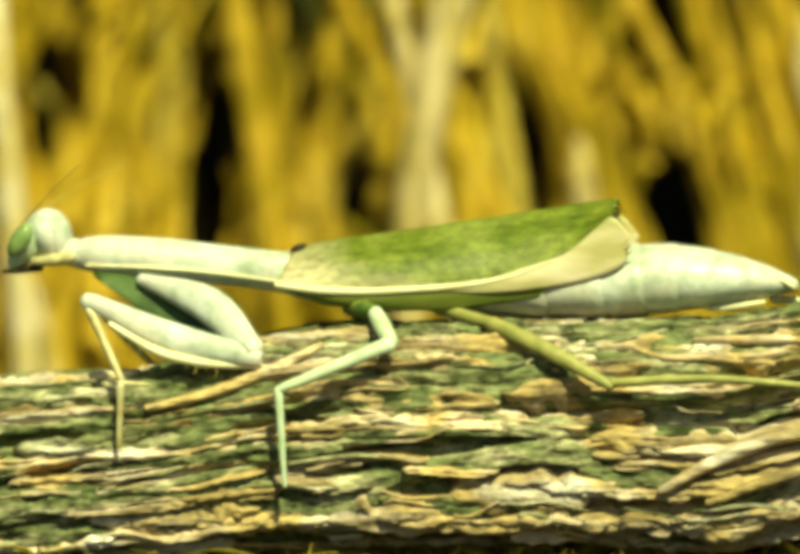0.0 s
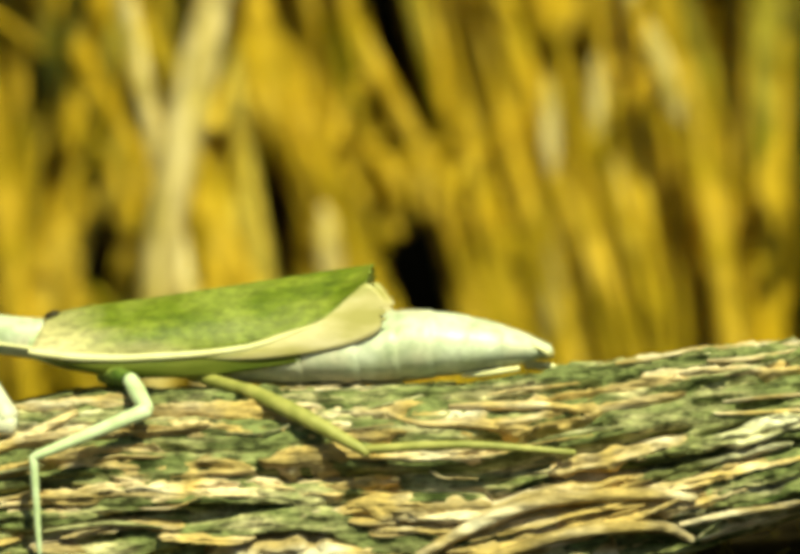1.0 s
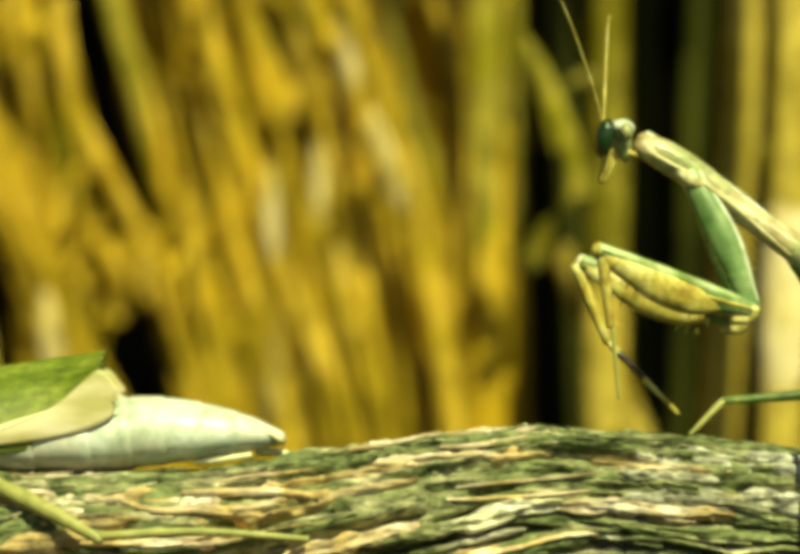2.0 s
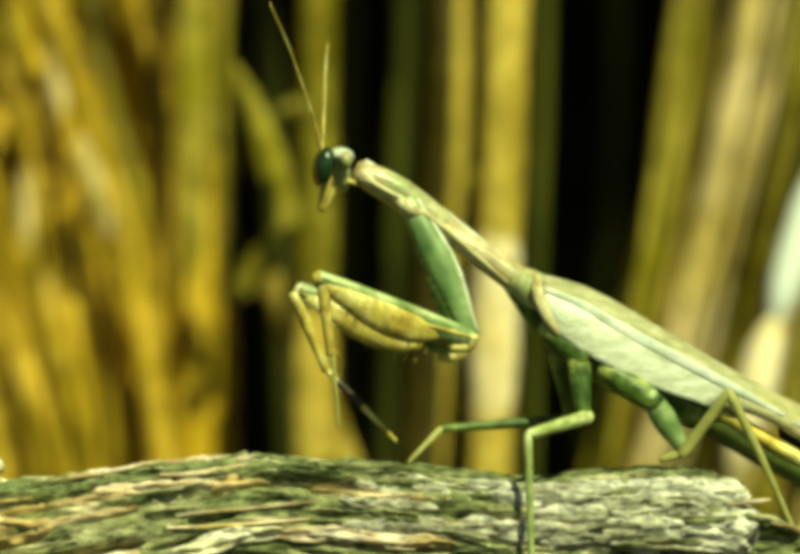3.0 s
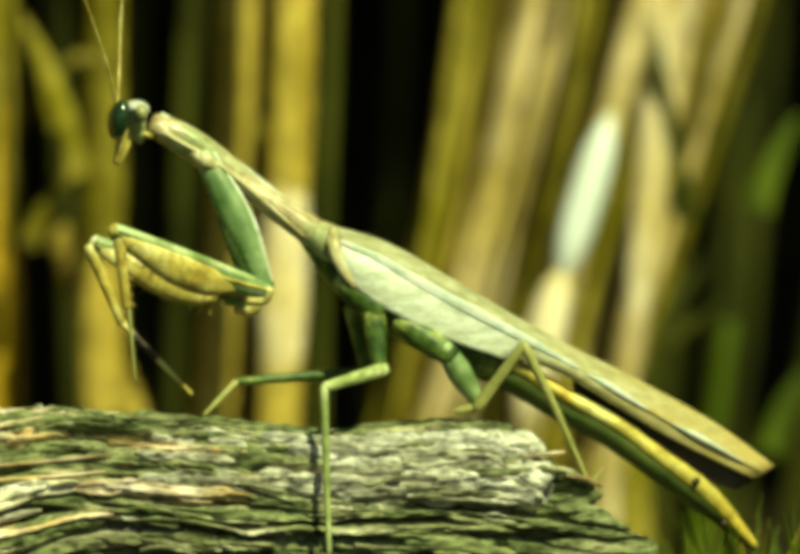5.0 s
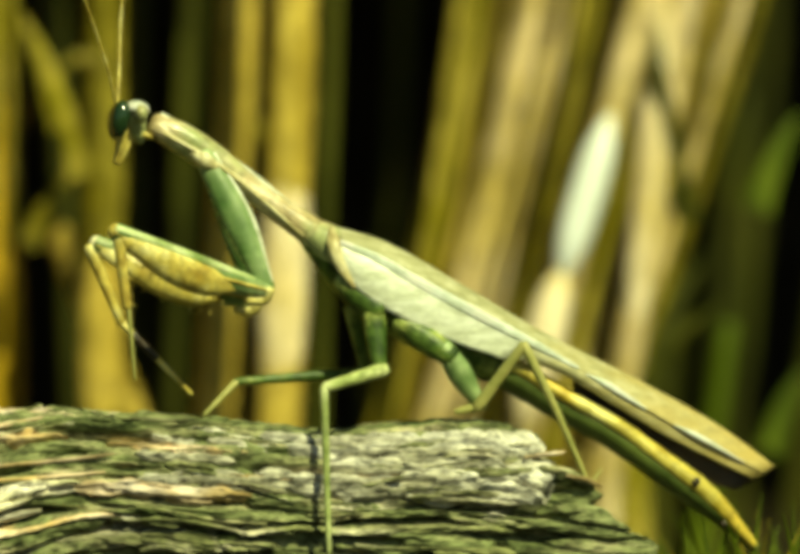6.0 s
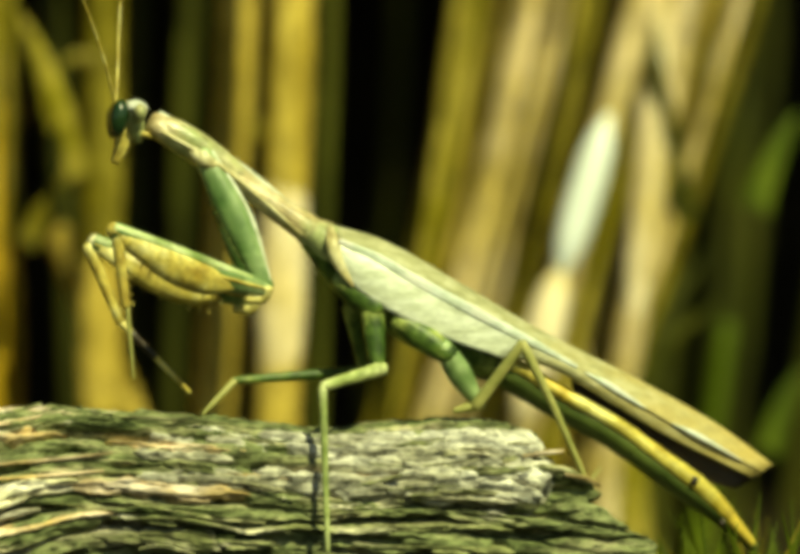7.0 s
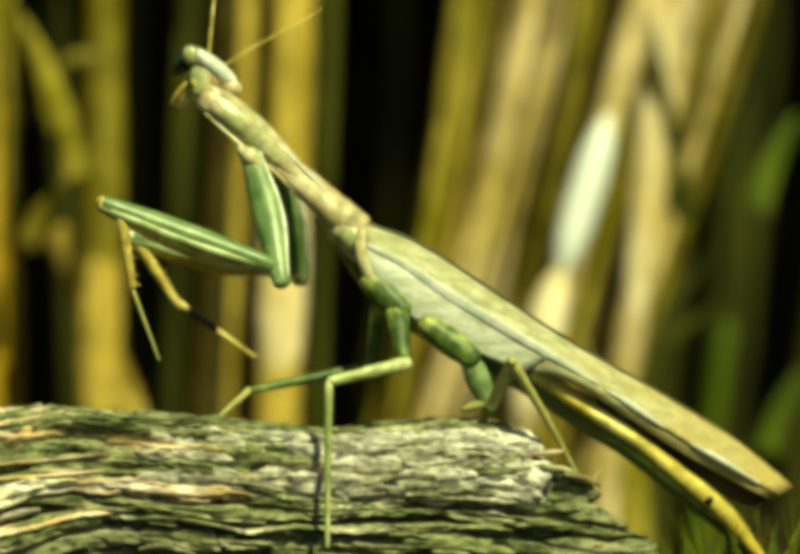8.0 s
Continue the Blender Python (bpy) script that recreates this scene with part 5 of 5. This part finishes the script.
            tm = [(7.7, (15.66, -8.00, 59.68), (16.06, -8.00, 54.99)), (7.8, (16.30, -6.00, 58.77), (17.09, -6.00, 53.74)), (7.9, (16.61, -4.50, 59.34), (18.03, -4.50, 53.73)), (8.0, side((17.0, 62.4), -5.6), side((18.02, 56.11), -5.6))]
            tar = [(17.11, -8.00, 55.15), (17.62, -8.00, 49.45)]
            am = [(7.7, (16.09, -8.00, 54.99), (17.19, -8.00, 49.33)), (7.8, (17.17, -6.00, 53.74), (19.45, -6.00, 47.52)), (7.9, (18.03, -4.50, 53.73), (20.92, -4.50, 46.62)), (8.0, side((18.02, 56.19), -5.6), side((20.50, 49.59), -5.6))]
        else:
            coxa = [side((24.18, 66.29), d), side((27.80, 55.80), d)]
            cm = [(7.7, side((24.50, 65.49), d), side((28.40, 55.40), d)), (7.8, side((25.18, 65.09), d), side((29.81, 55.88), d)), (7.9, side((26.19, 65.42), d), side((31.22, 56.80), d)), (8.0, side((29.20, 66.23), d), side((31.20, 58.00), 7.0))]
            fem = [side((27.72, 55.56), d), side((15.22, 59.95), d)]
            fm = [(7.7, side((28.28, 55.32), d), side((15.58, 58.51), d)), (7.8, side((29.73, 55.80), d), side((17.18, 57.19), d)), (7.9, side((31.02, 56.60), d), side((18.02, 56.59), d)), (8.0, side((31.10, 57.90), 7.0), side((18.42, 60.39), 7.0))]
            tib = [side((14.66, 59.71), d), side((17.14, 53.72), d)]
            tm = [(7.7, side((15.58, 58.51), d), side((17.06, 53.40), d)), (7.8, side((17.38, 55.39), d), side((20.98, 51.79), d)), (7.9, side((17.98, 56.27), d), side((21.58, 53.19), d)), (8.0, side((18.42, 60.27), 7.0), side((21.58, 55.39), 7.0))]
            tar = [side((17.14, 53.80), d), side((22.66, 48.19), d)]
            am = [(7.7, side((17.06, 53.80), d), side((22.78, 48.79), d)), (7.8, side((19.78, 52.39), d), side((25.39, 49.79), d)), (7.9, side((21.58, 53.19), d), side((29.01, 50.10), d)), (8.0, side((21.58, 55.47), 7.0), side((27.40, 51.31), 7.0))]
        cx = joint(m, "fore_coxa", [(0.8, 0.7), (1.25, 0.8), (0.7, 0.65)], COXA_GREEN, coxa[0], coxa[1], cm, "green fore coxa", via=Vector(coxa[0]).lerp(Vector(coxa[1]), 0.45) + Vector((0.2, 0, 0.1)))
        part("front_edge", tube([Vector(coxa[0]) + Vector((0.8, -0.3, 0.1)), Vector(coxa[0]).lerp(Vector(coxa[1]), 0.5) + Vector((1.25, -0.3, 0.45)), Vector(coxa[1]) + Vector((0.35, -0.2, 0.6))], [0.14, 0.2, 0.14], sides=7), WING_GREY, cx)
        spines(cx, "spine", Vector(coxa[0]).lerp(Vector(coxa[1]), 0.25) + Vector((-0.85, -0.3, -0.2)), Vector(coxa[0]).lerp(Vector(coxa[1]), 0.85) + Vector((-0.75, -0.3, -0.1)), 9, 0.42, (-0.85, 0, -0.5), LEG_GREEN)
        fa, fb = Vector(fem[0]), Vector(fem[1])
        low = (fb - fa).cross(Vector((0, 1, 0))).normalized()
        low = low if low.z < 0 else -low
        fe = joint(m, "fore_femur", [(0.75, 0.7), (1.25, 1.05), (0.72, 0.68)], COXA_GREEN, fem[0], fem[1], fm, "spiny raptorial femur, green above and yellow below", via=fa.lerp(fb, 0.52) + low * 0.55, rolls=(0, -20, -45, -80))
        part("femur_underside", tube([fa.lerp(fb, 0.2) + low * 0.7 + Vector((0, -0.3, 0)), fa.lerp(fb, 0.36) + low * 0.95 + Vector((0, -0.45, 0)), fa.lerp(fb, 0.6) + low * 0.92 + Vector((0, -0.5, 0)), fa.lerp(fb, 0.95) + low * 0.35 + Vector((0, -0.3, 0))],
                                     [(0.45, 0.45), (1.22, 0.85), (1.3, 0.88), (0.55, 0.5)], sides=14), LEG_YELLOW, fe, "yellow underside")
        part("femur_ridge", tube([fa + Vector((0, -0.7, 0)), fa.lerp(fb, 0.5) + low * 0.55 + Vector((0, -0.95, 0)), fb + low * 0.1 + Vector((0, -0.5, 0))], [0.16, 0.24, 0.2], sides=8), LEG_YELLOW, fe)
        # pale strip that paints sunlight along the top of the green femur
        part("femur_highlight", tube([fa.lerp(fb, 0.1) - low * 0.35 + Vector((0, -0.35, 0)), fa.lerp(fb, 0.5) - low * 0.25 + Vector((0, -0.7, 0)), fb - low * 0.2 + Vector((0, -0.3, 0))], [(0.26, 0.28), (0.46, 0.38), (0.4, 0.36)], sides=12), FEMUR_SUNLIT, fe, "pale strip painted for the sunlit upper face")
        spines(fe, "spine", fa.lerp(fb, 0.2) + low * 1.95, fa.lerp(fb, 0.8) + low * 1.7, 10, 0.7, (-0.3, -0.2, -0.9), LEG_YELLOW)
        if near:
            part("coxa_base", tube([(22.58, -1.20, 67.13), (23.51, -1.60, 66.48), (24.49, -1.30, 65.93)], [0.35, 0.62, 0.4], sides=10), LEG_TAN, cx, "tan coxa base")
        part("trochanter", tube([fa + Vector((0.1, -0.2, 0.1)), fa + low * 0.75, fa.lerp(fb, 0.09) + low * 1.25], [0.6, 0.55, 0.35], sides=10), LEG_YELLOW, fe)
        part("knee", egg(fb, (0.62, 0.6, 0.66)), LEG_YELLOW if near else CREAM, fe)
        ti = joint(m, "fore_tibia", [0.5, 0.42, 0.34], LEG_YELLOW, tib[0], tib[1], tm)
        spines(ti, "spine", Vector(tib[0]).lerp(Vector(tib[1]), 0.3) + Vector((0.3, -0.1, 0)), Vector(tib[1]) + Vector((0.2, -0.1, 0)), 6, 0.5, (0.9, 0, -0.4), LEG_YELLOW)
        ta = joint(m, "fore_tarsus", [0.17, 0.15, 0.1] if near else [0.28, 0.24, 0.14], LEG_OLIVE if near else LEG_YELLOW, tar[0], tar[1], am)
        if not near:
            p, q = Vector(tar[0]), Vector(tar[1])
            part("dark_band", tube([p.lerp(q, 0.16), p.lerp(q, 0.5)], [0.31, 0.29], sides=8), DARK, ta, "dark band on the tarsus")
    # walking legs: middle pair, hind pair
    n = -7.4
    joint(m, "middle_coxa", [(0.9, 0.8), (1.15, 0.9), (0.9, 0.8)], LEG_GREEN, (34.29, -1.60, 57.19), (37.12, -2.60, 54.75),
          [(7.7, (34.41, -1.60, 57.11), (37.20, -2.60, 54.75)), (7.8, (34.89, -1.60, 57.19), (37.68, -2.60, 54.75)), (7.9, (35.78, -1.60, 57.20), (38.41, -2.60, 54.75)), (8.0, (36.50, -1.60, 57.20), (38.89, -2.60, 54.75))])
    joint(m, "middle_femur", [(0.95, 0.7), (0.85, 0.65), (0.6, 0.5)], LEG_GREEN, (36.74, -2.40, 54.99), (37.06, -3.20, 50.29),
          [(7.7, (36.82, -2.40, 54.99), (37.18, -3.20, 50.29)), (7.8, (37.14, -2.40, 54.99), (37.76, -3.80, 50.30)), (7.9, (38.11, -2.40, 54.99), (38.50, -5.40, 50.40)), (8.0, (38.63, -2.40, 54.99), (38.82, -5.40, 50.71))], "green middle femur")
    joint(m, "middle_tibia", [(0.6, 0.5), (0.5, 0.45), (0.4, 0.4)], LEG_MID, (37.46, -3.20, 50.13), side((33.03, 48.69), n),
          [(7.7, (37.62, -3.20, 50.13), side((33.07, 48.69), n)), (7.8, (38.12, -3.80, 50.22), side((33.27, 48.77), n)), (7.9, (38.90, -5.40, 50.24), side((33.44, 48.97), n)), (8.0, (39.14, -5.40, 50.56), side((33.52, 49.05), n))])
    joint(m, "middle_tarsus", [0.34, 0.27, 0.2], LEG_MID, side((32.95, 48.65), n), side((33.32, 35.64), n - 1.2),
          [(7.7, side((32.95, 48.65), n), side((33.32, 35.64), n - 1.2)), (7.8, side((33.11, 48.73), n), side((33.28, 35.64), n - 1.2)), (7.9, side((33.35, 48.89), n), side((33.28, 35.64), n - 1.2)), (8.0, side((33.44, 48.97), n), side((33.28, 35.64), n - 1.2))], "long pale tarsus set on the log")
    joint(m, "middle_femur", [(0.8, 0.7), (0.6, 0.5), (0.45, 0.4)], LEG_GREEN, (35.65, 2.00, 54.99), (36.65, 3.00, 50.33),
          [(7.7, (35.73, 2.00, 54.99), (36.65, 3.00, 50.33)), (7.8, (36.46, 2.00, 54.99), (36.77, 3.00, 50.45)), (7.9, (37.48, 2.00, 54.79), (37.13, 3.00, 50.45)), (8.0, (37.89, 2.00, 54.79), (37.30, 3.00, 50.54))])
    joint(m, "middle_tibia", [0.4, 0.4, 0.3], LEG_GREEN, (36.16, 3.00, 49.81), (26.22, 1.50, 49.12),
          [(7.7, (36.24, 3.00, 49.81), (26.30, 1.50, 49.08)), (7.8, (36.65, 3.00, 49.81), (26.71, 1.50, 48.76)), (7.9, (37.05, 3.00, 50.05), (27.23, 1.50, 48.23)), (8.0, (37.22, 3.00, 50.21), (27.39, 1.50, 48.31))])
    joint(m, "middle_tarsus", [0.3, 0.25, 0.16], LEG_OLIVE, (26.30, 1.50, 49.12), (23.66, 0.50, 46.49),
          [(7.7, (26.38, 1.50, 49.08), (23.74, 0.50, 46.49)), (7.8, (26.79, 1.50, 48.76), (24.06, 0.50, 46.41)), (7.9, (27.27, 1.50, 48.27), (24.70, 0.50, 46.33)), (8.0, (27.43, 1.50, 48.35), (24.94, 0.50, 46.25))])
    joint(m, "hind_coxa", [(0.8, 0.8), (1.1, 0.9), (0.85, 0.7)], LEG_GREEN, (38.75, -2.40, 53.88), (42.76, -3.20, 51.16),
          [(7.7, (38.83, -2.40, 53.88), (42.52, -3.20, 51.40)), (7.8, (39.31, -2.40, 53.88), (42.96, -3.20, 51.48)), (7.9, (40.12, -2.40, 53.88), (43.56, -3.20, 51.40)), (8.0, (40.84, -2.40, 53.71), (44.04, -3.20, 51.24))])
    joint(m, "hind_femur", [(0.7, 0.7), (1.0, 0.7), (0.6, 0.55)], COXA_GREEN, (42.19, -3.20, 51.88), (44.86, -2.50, 47.79),
          [(7.7, (42.52, -3.20, 51.64), (44.94, -2.50, 47.79)), (7.8, (42.92, -3.20, 51.72), (45.26, -2.50, 47.95)), (7.9, (43.56, -3.20, 51.64), (45.99, -2.50, 48.03)), (8.0, (44.04, -3.20, 51.40), (45.74, -2.50, 47.87))], "pale green hind femur")
    joint(m, "hind_foot", [0.45, 0.4, 0.25], LEG_OLIVE, (45.46, -2.50, 47.31), (43.24, -2.50, 46.75),
          [(7.7, (45.46, -2.50, 47.31), (42.92, -2.50, 46.76)), (7.8, (45.46, -2.50, 47.39), (42.84, -2.50, 46.68)), (7.9, (46.07, -2.50, 47.55), (43.65, -2.50, 46.99)), (8.0, (46.15, -2.50, 47.55), (44.25, -2.50, 46.99))])
    joint(m, "hind_femur", [(0.5, 0.45), (0.45, 0.4), (0.4, 0.4)], LEG_OLIVE, (44.75, -4.00, 47.18), (48.18, -5.40, 52.05),
          [(7.7, (44.75, -4.00, 47.18), (48.10, -5.40, 51.58)), (7.8, (44.87, -4.00, 47.34), (48.18, -5.40, 51.50)), (7.9, (45.67, -4.00, 47.50), (48.18, -5.40, 51.34)), (8.0, (46.07, -4.00, 47.42), (46.81, -9.00, 50.75))])
    joint(m, "hind_tibia", [0.42, 0.3, 0.2], LEG_OLIVE, (48.18, -5.40, 52.05), (53.45, -5.00, 40.97),
          [(7.7, (48.10, -5.40, 51.66), (53.45, -5.00, 40.97)), (7.8, (48.18, -5.40, 51.50), (53.45, -5.00, 40.89)), (7.9, (48.18, -5.40, 51.34), (53.45, -5.00, 40.81)), (8.0, (46.94, -8.60, 50.59), (52.97, -5.00, 40.97))], via=(50.70, -5.40, 47.04))
    joint(m, "hind_tarsus", [0.2, 0.16, 0.08], LEG_OLIVE, (53.29, -5.00, 40.85), (54.42, -5.00, 42.32), [(7.7, (53.29, -5.00, 40.85), (54.42, -5.00, 42.32)), (8.0, (53.37, -5.00, 40.81), (54.50, -5.00, 42.24))])
    return m, head, head_rows


the_mantis, mantis_head, HEAD_ROWS = green_mantis()


def motions():
    for ob, parent, a, b, moves, rolls in KEYED:
        base = PLACE[parent.name]
        home = PLACE[ob.name]
        rest = Matrix.Translation((home - base) * 0.001)
        rows = [(0, rest), (7.62, rest)]
        for i, (t, p, q) in enumerate(moves):
            turn = (b - a).rotation_difference(q - p).to_matrix().to_4x4()
            if rolls:
                turn = Matrix.Rotation(radians(rolls[i]), 4, q - p) @ turn
            rows.append((t, Matrix.Translation((p - base) * 0.001) @ turn @ Matrix.Translation((home - a) * 0.001)))
        walk(ob, rows)
    base = PLACE[the_mantis.name]
    walk(mantis_head, [(t, Matrix.Translation((Vector(p) - base) * 0.001) @ pose(0, 0, 0, 0, tilt, 0) @ pose(0, 0, 0, 0, 0, yaw)) for t, p, tilt, yaw in HEAD_ROWS])


motions()
